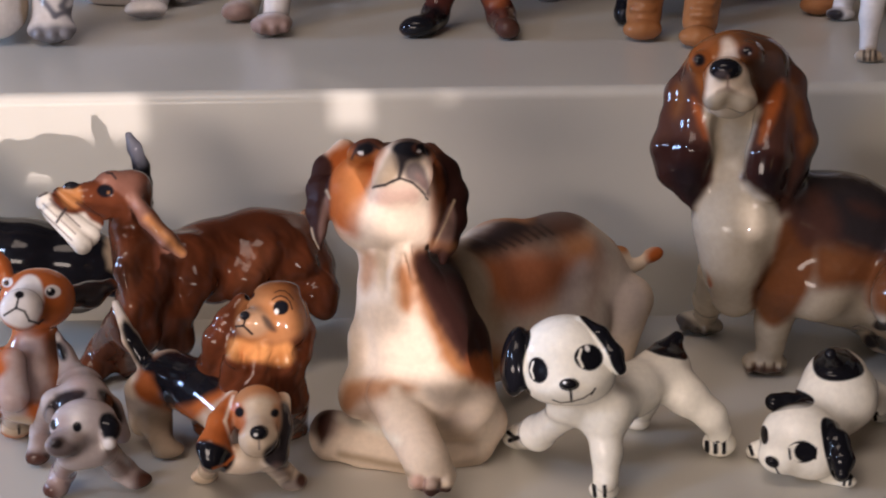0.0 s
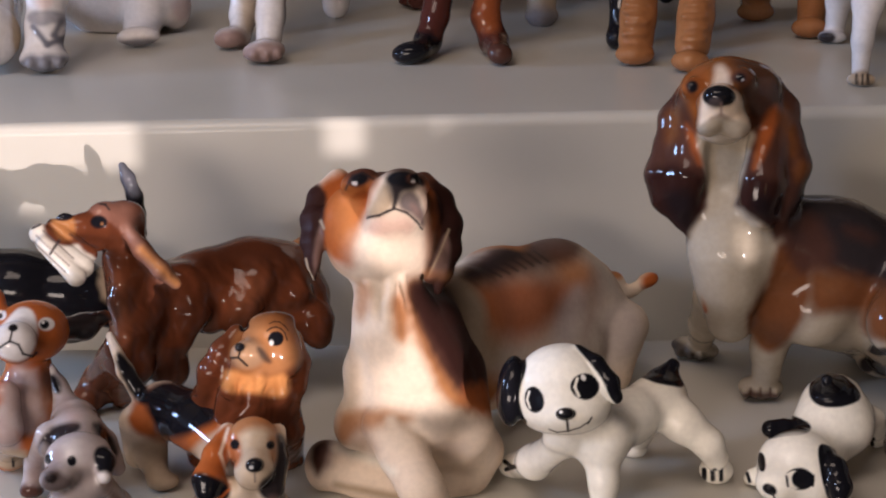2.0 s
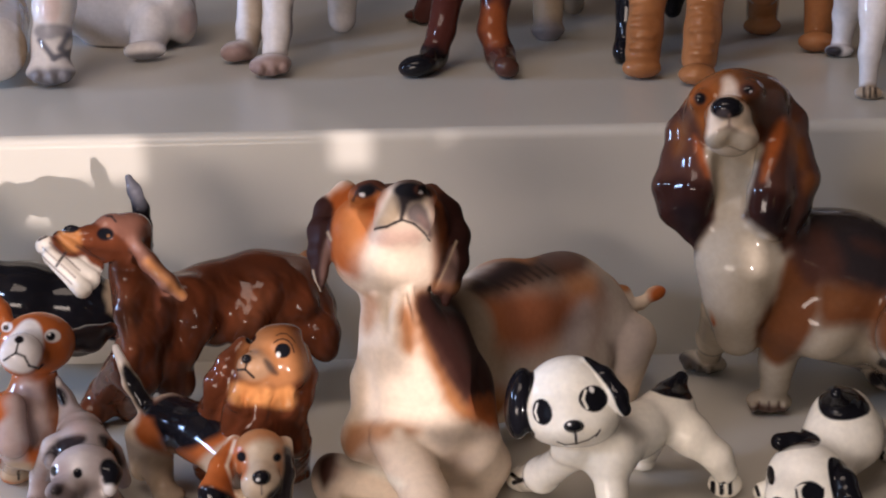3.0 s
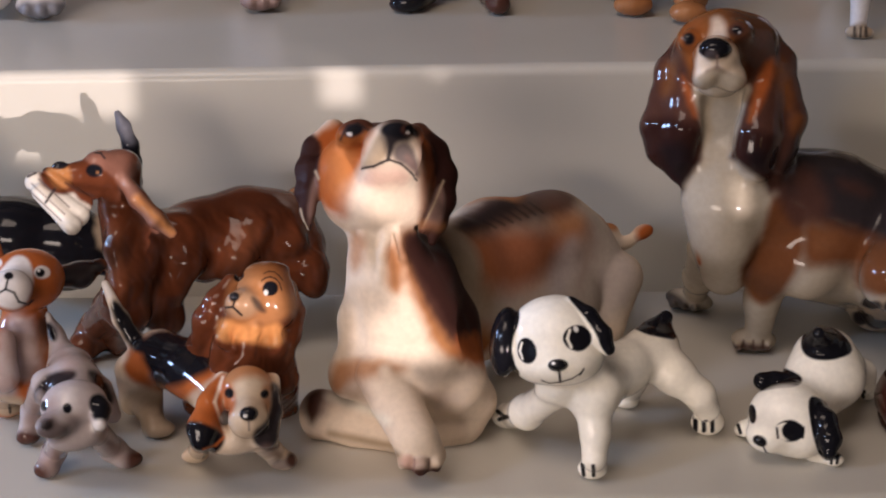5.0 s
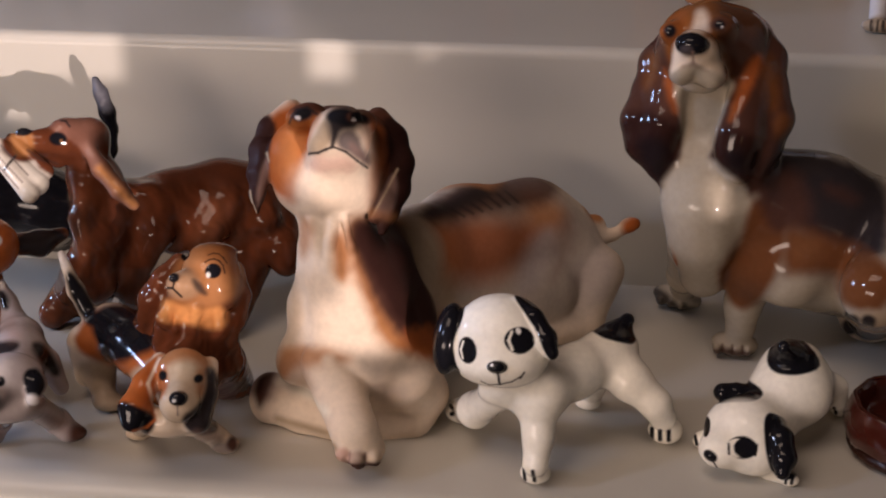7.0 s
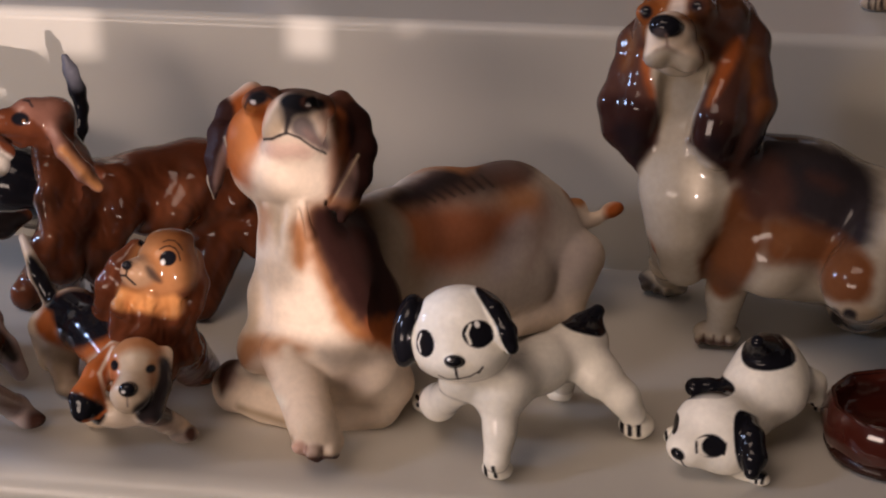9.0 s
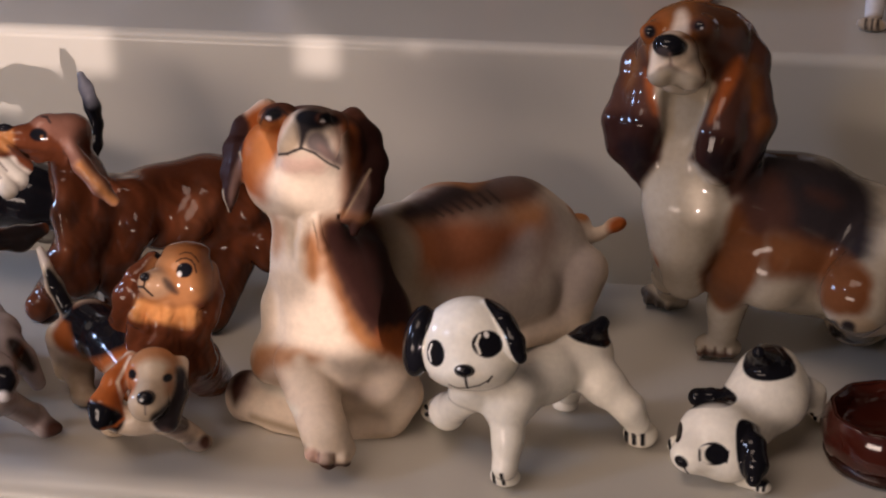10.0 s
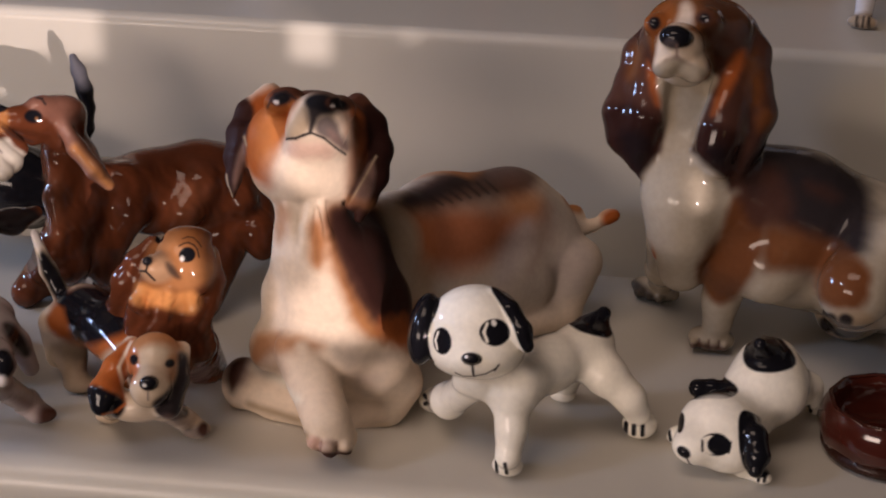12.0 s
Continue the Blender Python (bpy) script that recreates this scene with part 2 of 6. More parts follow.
# A figurine is shaped from soft blended lumps in its own frame, in millimetres:
# u to its side, v up along its front, w away from its front. One mesh each.
class Clay:
    def __init__(self, x, y, z, tilt, turn, base, step, glaze):
        self.spot, self.base, self.step = np.array([x, y, z]), base, step / 1000
        self.turn = np.array(Euler((radians(tilt), 0, radians(turn))).to_matrix())[:, [0, 2, 1]]
        self.lumps, self.paint, self.locks, self.glaze = [], [], [], glaze

    def limb(self, a, ra, b, rb, k=4.0, cut=False):
        self.lumps.append(("limb", np.array(a) / 1000, ra / 1000, np.array(b) / 1000, rb / 1000, k / 1000, cut))

    def ball(self, c, r, roll=0.0, k=4.0, cut=False):
        self.lumps.append(("ball", np.array(c) / 1000, np.array(r) / 1000, radians(roll), 0, k / 1000, cut))

    def dab(self, u, v, ru, rv, roll, colour, soft=1.0, near=-99.0, far=99.0, front=False, amount=1.0):
        self.paint.append((u, v, ru, rv, radians(roll), colour, soft, near, far, front, amount))

    def stroke(self, u, v, s, t, r, colour, soft=0.5, near=-99.0, far=99.0, front=True):
        self.paint.append((u, v, s, t, None, colour, soft, near, far, front, r))

    def patch(self, outline, colour, soft=1.0, near=-99.0, far=99.0, front=False, amount=1.0):
        """A painted marking with a free outline."""
        self.paint.append((outline, 0, 0, 0, "patch", colour, soft, near, far, front, amount))

    def fur(self, depth, length, lean, near=-99.0, far=99.0, low=-99.0, high=99.0, tint=0.0):
        """Modelled wavy fur: ridges that run along lean (degrees from upright), darker in the grooves."""
        self.locks.append((depth, length, radians(lean), near, far, low, high, tint))

    def field(self):
        lo, hi = np.full(3, 9.0), np.full(3, -9.0)
        spans = []
        for kind, a, r, b, s, k, cut in self.lumps:
            if kind == "limb":
                p, q = np.minimum(a - r, b - s), np.maximum(a + r, b + s)
            else:
                c, d = abs(math.cos(b)), abs(math.sin(b))
                e = np.array([r[0] * c + r[1] * d, r[1] * c + r[0] * d, r[2]])
                p, q = a - e, a + e
            spans.append((p - k - 0.003, q + k + 0.003))
            if not cut:
                lo, hi = np.minimum(lo, p - 0.004), np.maximum(hi, q + 0.004)
        n = np.ceil((hi - lo) / self.step).astype(int) + 1
        axes = [lo[i] + np.arange(n[i]) * self.step for i in range(3)]
        f = np.full(n, 0.02, np.float32)
        for (kind, a, r, b, s, k, cut), (p, q) in zip(self.lumps, spans):
            i0 = np.maximum(np.floor((p - lo) / self.step).astype(int), 0)
            i1 = np.minimum(np.ceil((q - lo) / self.step).astype(int) + 1, n)
            if (i1 <= i0).any():
                continue
            u, v, w = (axes[i][i0[i]:i1[i]].astype(np.float32) for i in range(3))
            u, v, w = u[:, None, None], v[None, :, None], w[None, None, :]
            if kind == "limb":
                ba = b - a
                h = ((u - a[0]) * ba[0] + (v - a[1]) * ba[1] + (w - a[2]) * ba[2]) / max(ba @ ba, 1e-9)
                h = np.clip(h, 0, 1)
                d = np.sqrt((u - a[0] - h * ba[0]) ** 2 + (v - a[1] - h * ba[1]) ** 2 + (w - a[2] - h * ba[2]) ** 2)
                d = d - (r + (s - r) * h)
            else:
                c, e = math.cos(b), math.sin(b)
                x, y, z = (u - a[0]) * c + (v - a[1]) * e, (v - a[1]) * c - (u - a[0]) * e, w - a[2]
                m = np.sqrt((x / r[0]) ** 2 + (y / r[1]) ** 2 + (z / r[2]) ** 2)
                g = np.sqrt((x / r[0] ** 2) ** 2 + (y / r[1] ** 2) ** 2 + (z / r[2] ** 2) ** 2)
                d = m * (m - 1) / np.maximum(g, 1e-6)
            block = f[i0[0]:i1[0], i0[1]:i1[1], i0[2]:i1[2]]
            if cut:
                h = np.clip(0.5 - 0.5 * (block + d) / k, 0, 1)
                block[...] = block * (1 - h) - d * h + k * h * (1 - h)
            else:
                h = np.clip(0.5 + 0.5 * (block - d) / k, 0, 1)
                block[...] = block * (1 - h) + d * h - k * h * (1 - h)
        u, v, w = axes[0][:, None, None], axes[1][None, :, None], axes[2][None, None, :]
        t = self.turn
        height = t[2, 0] * u + t[2, 1] * v + t[2, 2] * w + self.spot[2] - self.base
        f = np.maximum(f, -height.astype(np.float32))
        return f, lo

    def surface(self):
        f, lo = self.field()
        inside = f < 0
        nx, ny, nz = f.shape
        count = np.zeros((nx - 1, ny - 1, nz - 1), np.int8)
        corner = [(i, j, k) for i in (0, 1) for j in (0, 1) for k in (0, 1)]
        for i, j, k in corner:
            count += inside[i:nx - 1 + i, j:ny - 1 + j, k:nz - 1 + k]
        cells = np.argwhere((count > 0) & (count < 8))
        value = np.stack([f[cells[:, 0] + i, cells[:, 1] + j, cells[:, 2] + k] for i, j, k in corner], 1)
        total, hits = np.zeros((len(cells), 3)), np.zeros(len(cells))
        for p in range(8):
            for q in range(p + 1, 8):
                ca, cb = np.array(corner[p]), np.array(corner[q])
                if abs(ca - cb).sum() != 1:
                    continue
                a, b = value[:, p], value[:, q]
                m = (a < 0) != (b < 0)
                s = np.where(m, a / np.where(m, a - b, 1), 0)
                total += np.where(m[:, None], ca + s[:, None] * (cb - ca), 0)
                hits += m
        verts = lo + (cells + total / hits[:, None]) * self.step
        index = np.full(count.shape, -1, np.int64)
        index[tuple(cells.T)] = np.arange(len(cells))
        quads = []
        for ax in range(3):
            o, p = [(1, 2), (2, 0), (0, 1)][ax]
            lower = [slice(1, -1)] * 3
            lower[ax] = slice(0, -1)
            upper = list(lower)
            upper[ax] = slice(1, None)
            a, b = inside[tuple(lower)], inside[tuple(upper)]
            e = np.argwhere(a != b)
            sign = a[tuple(e.T)]
            e = e + 1
            e[:, ax] -= 1
            ring = []
            for du, dv in ((-1, -1), (0, -1), (0, 0), (-1, 0)):
                s = e.copy()
                s[:, o] += du
                s[:, p] += dv
                ring.append(index[tuple(s.T)])
            ring = np.stack(ring, 1)
            quads.append(np.where(sign[:, None], ring, ring[:, ::-1]))
        quads = np.concatenate(quads)
        a, b = quads.ravel(), np.roll(quads, -1, 1).ravel()
        ends, others = np.concatenate([a, b]), np.concatenate([b, a])
        degree = np.bincount(ends, minlength=len(verts))
        for s in (0.5, -0.45, 0.5, -0.45):
            mean = np.stack([np.bincount(ends, verts[others, i], len(verts)) for i in range(3)], 1) / degree[:, None]
            verts = verts + s * (mean - verts)
        return verts, quads

    def make(self, name, label, material, category="figurine", group="", kind=""):
        verts, quads = self.surface()
        n = np.cross(verts[quads[:, 2]] - verts[quads[:, 0]], verts[quads[:, 3]] - verts[quads[:, 1]])
        slope = np.bincount(quads.ravel(), np.repeat(n[:, 2], 4), len(verts))
        size = np.sqrt(sum(np.bincount(quads.ravel(), np.repeat(n[:, i], 4), len(verts)) ** 2 for i in range(3)))
        slope = slope / np.maximum(size, 1e-12)
        colour = np.tile(np.array(self.glaze, float), (len(verts), 1))
        u, v, w = verts.T * 1000
        wave = 0.5 * np.sin(u * 0.9 + 1.3 * np.sin(v * 0.5)) + 0.5 * np.sin(v * 1.1 + 1.7 * np.sin(w * 0.7 + u * 0.6))
        for a, b, c, d, roll, tint, soft, near, far, front, amount in self.paint:
            if roll == "patch":
                gap = outline_gap(a, u, v) + wave * min(soft, 2.5) * 0.12
            elif roll is None:
                s = np.clip(((u - a) * (c - a) + (v - b) * (d - b)) / max((c - a) ** 2 + (d - b) ** 2, 1e-6), 0, 1)
                gap = np.hypot(u - a - s * (c - a), v - b - s * (d - b)) - amount
                amount = 1.0
            else:
                x = (u - a) * math.cos(roll) + (v - b) * math.sin(roll)
                y = (v - b) * math.cos(roll) - (u - a) * math.sin(roll)
                m = np.hypot(x / c, y / d)
                gap = m * (m - 1) / np.maximum(np.hypot(x / c ** 2, y / d ** 2), 1e-6)
                gap = gap + wave * min(soft, 2.5) * 0.3
            mask = np.clip(0.5 - gap / (2 * soft), 0, 1)
            mask = mask * mask * (3 - 2 * mask) * amount
            mask = mask * np.clip((w - near) / 4 + 0.5, 0, 1) * np.clip((far - w) / 4 + 0.5, 0, 1)
            if front:
                mask = mask * (slope < 0.15)
            colour += mask[:, None] * (np.array(tint) - colour)
        normal = np.stack([np.bincount(quads.ravel(), np.repeat(n[:, i], 4), len(verts)) for i in range(3)], 1)
        normal = -normal / np.maximum(size, 1e-12)[:, None]
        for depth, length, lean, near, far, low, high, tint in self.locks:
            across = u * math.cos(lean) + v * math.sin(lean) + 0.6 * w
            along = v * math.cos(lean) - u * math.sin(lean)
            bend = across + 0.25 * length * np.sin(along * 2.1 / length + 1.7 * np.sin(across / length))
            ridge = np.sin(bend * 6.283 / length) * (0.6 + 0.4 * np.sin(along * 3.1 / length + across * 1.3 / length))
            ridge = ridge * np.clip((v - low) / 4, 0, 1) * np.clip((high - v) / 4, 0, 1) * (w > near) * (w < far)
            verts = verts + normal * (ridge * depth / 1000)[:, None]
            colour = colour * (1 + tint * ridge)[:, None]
        mesh = bpy.data.meshes.new(name)
        foot = np.array([self.spot[0], self.spot[1], self.base])
        world = verts @ self.turn.T + self.spot - foot
        mesh.from_pydata(world.tolist(), [], quads[:, ::-1].tolist())
        mesh.update()
        mesh.polygons.foreach_set("use_smooth", np.ones(len(mesh.polygons), bool))
        layer = mesh.color_attributes.new("paint", "FLOAT_COLOR", "POINT")
        layer.data.foreach_set("color", np.c_[colour, np.ones(len(colour))].astype(np.float32).ravel())
        mesh.materials.append(material)
        ob = new(name, mesh)
        ob.location = foot
        return tagged(ob, label, category, group, kind)


def raised_head_hound():
    c = Clay(0.0075, -0.1250, 0.0582, -22.07, 4.35, 0, 0.46, CREAM)
    c.ball((-0.7, 32.1, 11.0), (15.3, 12.9, 17.3), 0, 3)
    c.ball((-9.0, 29.3, 4.0), (9.8, 10.8, 9.8), 18, 4)
    c.ball((8.3, 30.7, 8.0), (7.9, 10.2, 9.9), -12, 4)
    c.ball((-7.1, 40.4, -6.0), (5.7, 3.8, 6.1), 14, 4)
    c.ball((8.3, 39.1, -6.0), (4.2, 3.5, 5.7), -14, 4)
    c.ball((2.8, 35.7, -14.0), (7.5, 6.6, 8.6), 0, 4)
    c.ball((-0.7, 32.8, -13.0), (5.0, 3.8, 7.2), 20, 3)
    c.ball((6.2, 32.6, -13.0), (4.7, 4.7, 7.2), -25, 3)
    c.ball((1.5, 28.4, -9.0), (7.0, 3.8, 7.0), 0, 4)
    c.ball((-0.8, 21.4, 0.0), (10.7, 8.1, 9.7), 0, 7)
    c.ball((-9.3, 21.3, 6.0), (6.9, 6.9, 7.9), 30, 6)
    c.ball((7.1, 21.5, 6.0), (6.6, 7.5, 7.9), -20, 6)
    c.ball((4.5, 39.9, -18.0), (4.5, 2.6, 3.9), 0, 2)
    c.limb((-13.7, 43.1, 13.0), 3.7, (-18.8, 37.7, 11.0), 4.0, 2)
    c.limb((-18.8, 37.7, 11.0), 4.0, (-21.8, 31.8, 9.0), 3.1, 2)
    c.limb((-21.8, 31.8, 9.0), 3.1, (-22.6, 25.1, 7.0), 2.5, 2)
    c.limb((-22.6, 25.1, 7.0), 2.5, (-22.0, 19.1, 4.0), 1.8, 2)
    c.limb((-22.0, 19.1, 4.0), 1.8, (-21.4, 14.1, 2.0), 0.6, 2)
    c.limb((-20.0, 32.3, 6.0), 2.5, (-20.5, 24.8, 4.0), 2.0, 2)
    c.limb((-20.5, 24.8, 4.0), 2.0, (-21.1, 18.2, 2.0), 1.3, 2)
    c.limb((11.3, 41.6, 13.0), 3.3, (15.7, 35.7, 11.0), 4.0, 2)
    c.limb((15.7, 35.7, 11.0), 4.0, (17.9, 28.8, 9.0), 4.0, 2)
    c.limb((17.9, 28.8, 9.0), 4.0, (17.4, 21.2, 6.0), 3.6, 2)
    c.limb((17.4, 21.2, 6.0), 3.6, (14.9, 14.5, 3.0), 3.1, 2)
    c.limb((14.9, 14.5, 3.0), 3.1, (13.7, 9.3, 1.0), 1.3, 2)
    c.limb((17.1, 26.0, 5.0), 2.1, (14.1, 18.6, 2.0), 2.1, 2)
    c.limb((14.1, 18.6, 2.0), 2.1, (11.2, 12.9, 0.0), 1.5, 2)
    c.limb((-0.9, 16.9, 6.0), 8.5, (-0.6, 8.8, 9.0), 8.6, 5)
    c.limb((-0.6, 8.8, 9.0), 8.6, (2.5, 0.5, 12.0), 11.3, 5)
    c.limb((2.5, 0.5, 12.0), 11.3, (5.8, -11.3, 17.0), 15.1, 5)
    c.limb((5.8, -11.3, 17.0), 15.1, (6.9, -23.4, 25.0), 19.5, 4)
    c.limb((6.9, -23.4, 25.0), 19.5, (7.2, -37.3, 42.0), 21.6, 4)
    c.limb((-6.7, 3.3, 12.0), 3.3, (-9.8, -12.4, 17.0), 3.7, 5)
    c.limb((-9.8, -12.4, 17.0), 3.7, (-10.8, -25.8, 19.0), 4.4, 5)
    c.ball((-12.6, -29.2, 21.0), (5.7, 7.1, 6.1), 0, 4)
    c.limb((14.8, 0.2, 22.0), 6.8, (20.4, -13.7, 28.0), 5.9, 6)
    c.limb((20.4, -13.7, 28.0), 5.9, (22.3, -29.3, 28.0), 5.8, 6)
    c.limb((0.9, 13.7, -3.4), 1.1, (-0.4, 6.0, -0.6), 1.3, 1.4)
    c.limb((-0.4, 6.0, -0.6), 1.3, (-1.3, -1.2, 1.6), 1.0, 1.4)
    c.limb((3.7, 13.0, -3.4), 1.1, (5.4, 5.0, -0.6), 1.1, 1.4)
    c.limb((5.4, 5.0, -0.6), 1.1, (6.5, -0.6, 2.0), 0.8, 1.4)
    c.limb((-5.6, 11.9, -0.5), 1.1, (-4.6, 3.8, 3.0), 1.1, 2)
    c.limb((-20.2, -41.7, 33.4), 7.6, (-10.2, -43.8, 29.5), 7.9, 1.6)
    c.limb((-10.2, -43.8, 29.5), 7.9, (5.0, -46.9, 23.2), 7.1, 1.6)
    c.ball((-22.7, -42.1, 35.1), (4.5, 7.3, 5.9), 0, 2.5)
    c.limb((-2.9, -29.1, 11.0), 6.9, (2.1, -37.6, 9.0), 7.2, 1.6)
    c.limb((2.1, -37.6, 9.0), 7.2, (6.9, -47.3, 1.0), 6.8, 1.6)
    c.ball((8.6, -51.9, 3.0), (6.8, 4.8, 6.5), 0, 3)
    c.limb((3.9, -52.3, -3.5), 2.1, (3.0, -54.5, 5.0), 1.6, 1.1)
    c.limb((7.8, -53.7, -4.0), 2.2, (7.9, -56.1, 3.0), 1.8, 1.1)
    c.limb((11.9, -53.5, -1.5), 2.1, (12.4, -55.6, 5.0), 1.6, 1.1)
    c.limb((19.9, -33.9, 22.0), 10.5, (23.9, -38.7, 27.0), 7.9, 3)
    c.limb((23.9, -38.7, 27.0), 7.9, (20.7, -44.4, 29.4), 7.2, 3)
    c.limb((8.4, -47.3, 25.0), 5.8, (21.5, -45.5, 28.0), 6.5, 3)
    c.limb((7.0, 3.2, 24.0), 7.9, (22.0, 4.6, 48.0), 12.7, 5.0)
    c.limb((16.1, -3.3, 46.0), 15.8, (36.2, 7.2, 66.0), 16.6, 5.0)
    c.limb((36.2, 7.2, 66.0), 16.6, (57.4, 11.6, 84.0), 15.3, 5.0)
    c.limb((57.4, 11.0, 84.0), 15.3, (65.0, 7.7, 90.0), 15.1, 5.0)
    c.limb((21.3, -15.5, 50.0), 14.6, (58.6, -8.3, 84.0), 15.7, 5.0)
    c.limb((67.6, 5.2, 88.0), 13.1, (79.6, -3.3, 88.0), 8.8, 3.7)
    c.limb((81.0, -3.3, 86.0), 8.6, (75.4, -19.1, 91.5), 8.0, 1.8)
    c.limb((75.4, -19.1, 91.5), 8.0, (61.6, -24.0, 79.6), 5.4, 1.8)
    c.limb((36.8, 22.6, 104.0), 3.3, (45.1, 17.3, 98.0), 6.1, 4.3)
    c.limb((74.4, 8.0, 95.0), 4.2, (80.0, 12.0, 97.0), 3.2, 3.1)
    c.limb((80.0, 12.0, 97.0), 3.2, (82.4, 8.2, 96.0), 2.6, 3.1)
    c.limb((80.1, 6.8, 95.0), 2.6, (86.5, 9.0, 96.0), 1.9, 1.9)
    c.limb((86.5, 9.0, 96.0), 1.9, (91.2, 11.8, 97.0), 2.0, 1.9)
    c.ball((92.6, 12.6, 97.0), (3.4, 2.5, 2.8), 12, 1.9)
    c.patch([(-27.2, 31.8), (-16.3, 46.0), (-0.2, 47.1), (-3.5, 35.9), (-6.5, 29.5), (-9.1, 23.2), (-9.4, 15.1), (-17.2, 19.4)], RUST, 2.25, far=28)
    c.patch([(-15.1, 36.3), (-8.6, 38.5), (-6.4, 31.1), (-10.4, 21.6), (-14.6, 25.0)], TANL, 3.53, far=20, amount=0.45)
    c.patch([(7.9, 47.7), (26.9, 36.5), (24.6, 18.8), (10.6, 12.8), (9.8, 21.7), (11.8, 30.5), (10.1, 38.7)], RUST, 2.26, far=28)
    c.patch([(10.1, 37.9), (17.1, 35.2), (16.5, 19.1), (12.3, 14.4), (12.3, 27.3)], UMBER, 2.90, far=26, amount=0.6)
    c.patch([(-11.4, 41.1), (-2.0, 42.7), (-3.4, 37.6), (-8.5, 36.3), (-12.3, 37.5)], BROWN, 1.88, far=20, amount=0.7)
    c.patch([(-15.3, 41.3), (-0.2, 48.2), (12.4, 47.8), (19.1, 36.5), (8.2, 40.5), (-5.2, 40.9)], UMBER, 1.57, far=40, amount=0.9)
    c.patch([(-2.5, 26.2), (-8.9, 24.0), (-9.2, 15.4), (0.1, 11.2), (8.8, 13.7), (10.7, 21.8), (7.7, 25.7), (1.3, 25.0)], CREAM, 6.59, far=22)
    c.patch([(-0.2, 39.5), (2.1, 35.3), (1.0, 30.7), (-5.8, 29.4), (-4.8, 32.5)], BUFF, 1.08, far=4)
    c.patch([(4.3, 36.2), (8.7, 35.8), (11.1, 26.7), (6.1, 29.9), (2.6, 31.6)], GREY, 1.08, far=8, amount=0.95)
    c.patch([(6.2, 33.3), (10.0, 30.4), (10.5, 27.3), (6.6, 29.9)], MAUVE, 1.08, far=4, amount=0.6)
    c.patch([(-0.8, 40.7), (8.5, 41.0), (9.0, 36.4), (4.6, 35.6), (3.4, 33.1), (1.9, 31.9), (0.9, 35.4)], SOOT, 1.39, far=4)
    c.dab(4.4, 39.4, 4.3, 2.3, 0, BLACK, 0.77, far=-8)
    c.dab(0.9, 27.0, 6.6, 2.3, 0, PINK, 1.72, far=4, amount=0.6)
    c.dab(-7.3, 40.6, 3.1, 1.9, 10, UMBER, 0.63, far=6)
    c.dab(-7.2, 40.8, 2.2, 1.6, 8, BLACK, 0.31, far=6)
    c.dab(-8.6, 39.6, 0.8, 0.5, -20, SNOW, 0.23, far=6, front=True)
    c.dab(8.3, 39.3, 2.7, 1.7, -10, UMBER, 0.63, far=6)
    c.dab(8.3, 39.5, 1.9, 1.4, -8, BLACK, 0.39, far=6)
    c.dab(7.4, 38.6, 0.6, 0.4, 0, SNOW, 0.23, far=6, front=True)
    c.stroke(-11.2, 38.4, -9.2, 41.9, 0.31, SOOT, 0.47, far=6)
    c.stroke(-9.2, 41.9, -6.3, 42.6, 0.31, SOOT, 0.47, far=6)
    c.stroke(-6.3, 42.6, -3.3, 40.6, 0.31, SOOT, 0.47, far=6)
    c.stroke(-5.5, 29.8, -2.2, 29.9, 0.34, SOOT, 0.25, far=6)
    c.stroke(-2.2, 29.9, -0.1, 30.7, 0.34, SOOT, 0.25, far=6)
    c.stroke(-0.1, 30.7, 2.0, 31.4, 0.34, SOOT, 0.25, far=6)
    c.stroke(2.0, 31.4, 5.3, 30.2, 0.29, SOOT, 0.25, far=6)
    c.stroke(5.3, 30.2, 8.0, 28.0, 0.29, SOOT, 0.25, far=6)
    c.stroke(8.0, 28.0, 9.8, 26.7, 0.29, SOOT, 0.25, far=6)
    c.stroke(1.8, 31.7, 2.6, 34.8, 0.54, SOOT, 0.46, far=6)
    c.patch([(-30.0, 32.4), (-21.5, 43.9), (-16.4, 39.3), (-18.4, 29.5), (-18.0, 21.4), (-20.7, 9.3), (-28.1, 16.0)], EAR, 0.97, far=28)
    c.patch([(-19.7, 29.6), (-18.4, 28.7), (-18.6, 21.9), (-21.2, 14.2), (-21.8, 19.1)], MAUVE, 0.81, far=14, amount=0.75)
    c.stroke(-23.7, 20.0, -23.0, 16.7, 0.26, BUFF, 0.32, far=12)
    c.stroke(-23.0, 16.7, -21.7, 13.5, 0.26, BUFF, 0.32, far=12)
    c.stroke(-19.0, 30.7, -18.1, 28.4, 0.33, BUFF, 0.49, far=12)
    c.patch([(12.4, 42.1), (19.2, 41.9), (26.9, 29.7), (24.8, 15.8), (17.0, 4.7), (11.4, 6.5), (8.7, 13.1), (15.0, 24.3), (14.7, 34.2)], EAR, 1.14, far=28)
    c.patch([(17.0, 27.2), (18.1, 19.3), (14.8, 10.5), (10.9, 12.4), (13.5, 19.5)], MAUVE, 0.98, far=14, amount=0.8)
    c.stroke(17.7, 26.7, 14.8, 20.3, 0.24, BUFF, 0.41, far=12)
    c.stroke(14.8, 20.3, 11.0, 13.0, 0.24, BUFF, 0.41, far=12)
    c.stroke(11.0, 13.0, 12.5, 9.4, 0.24, BUFF, 0.41, far=12)
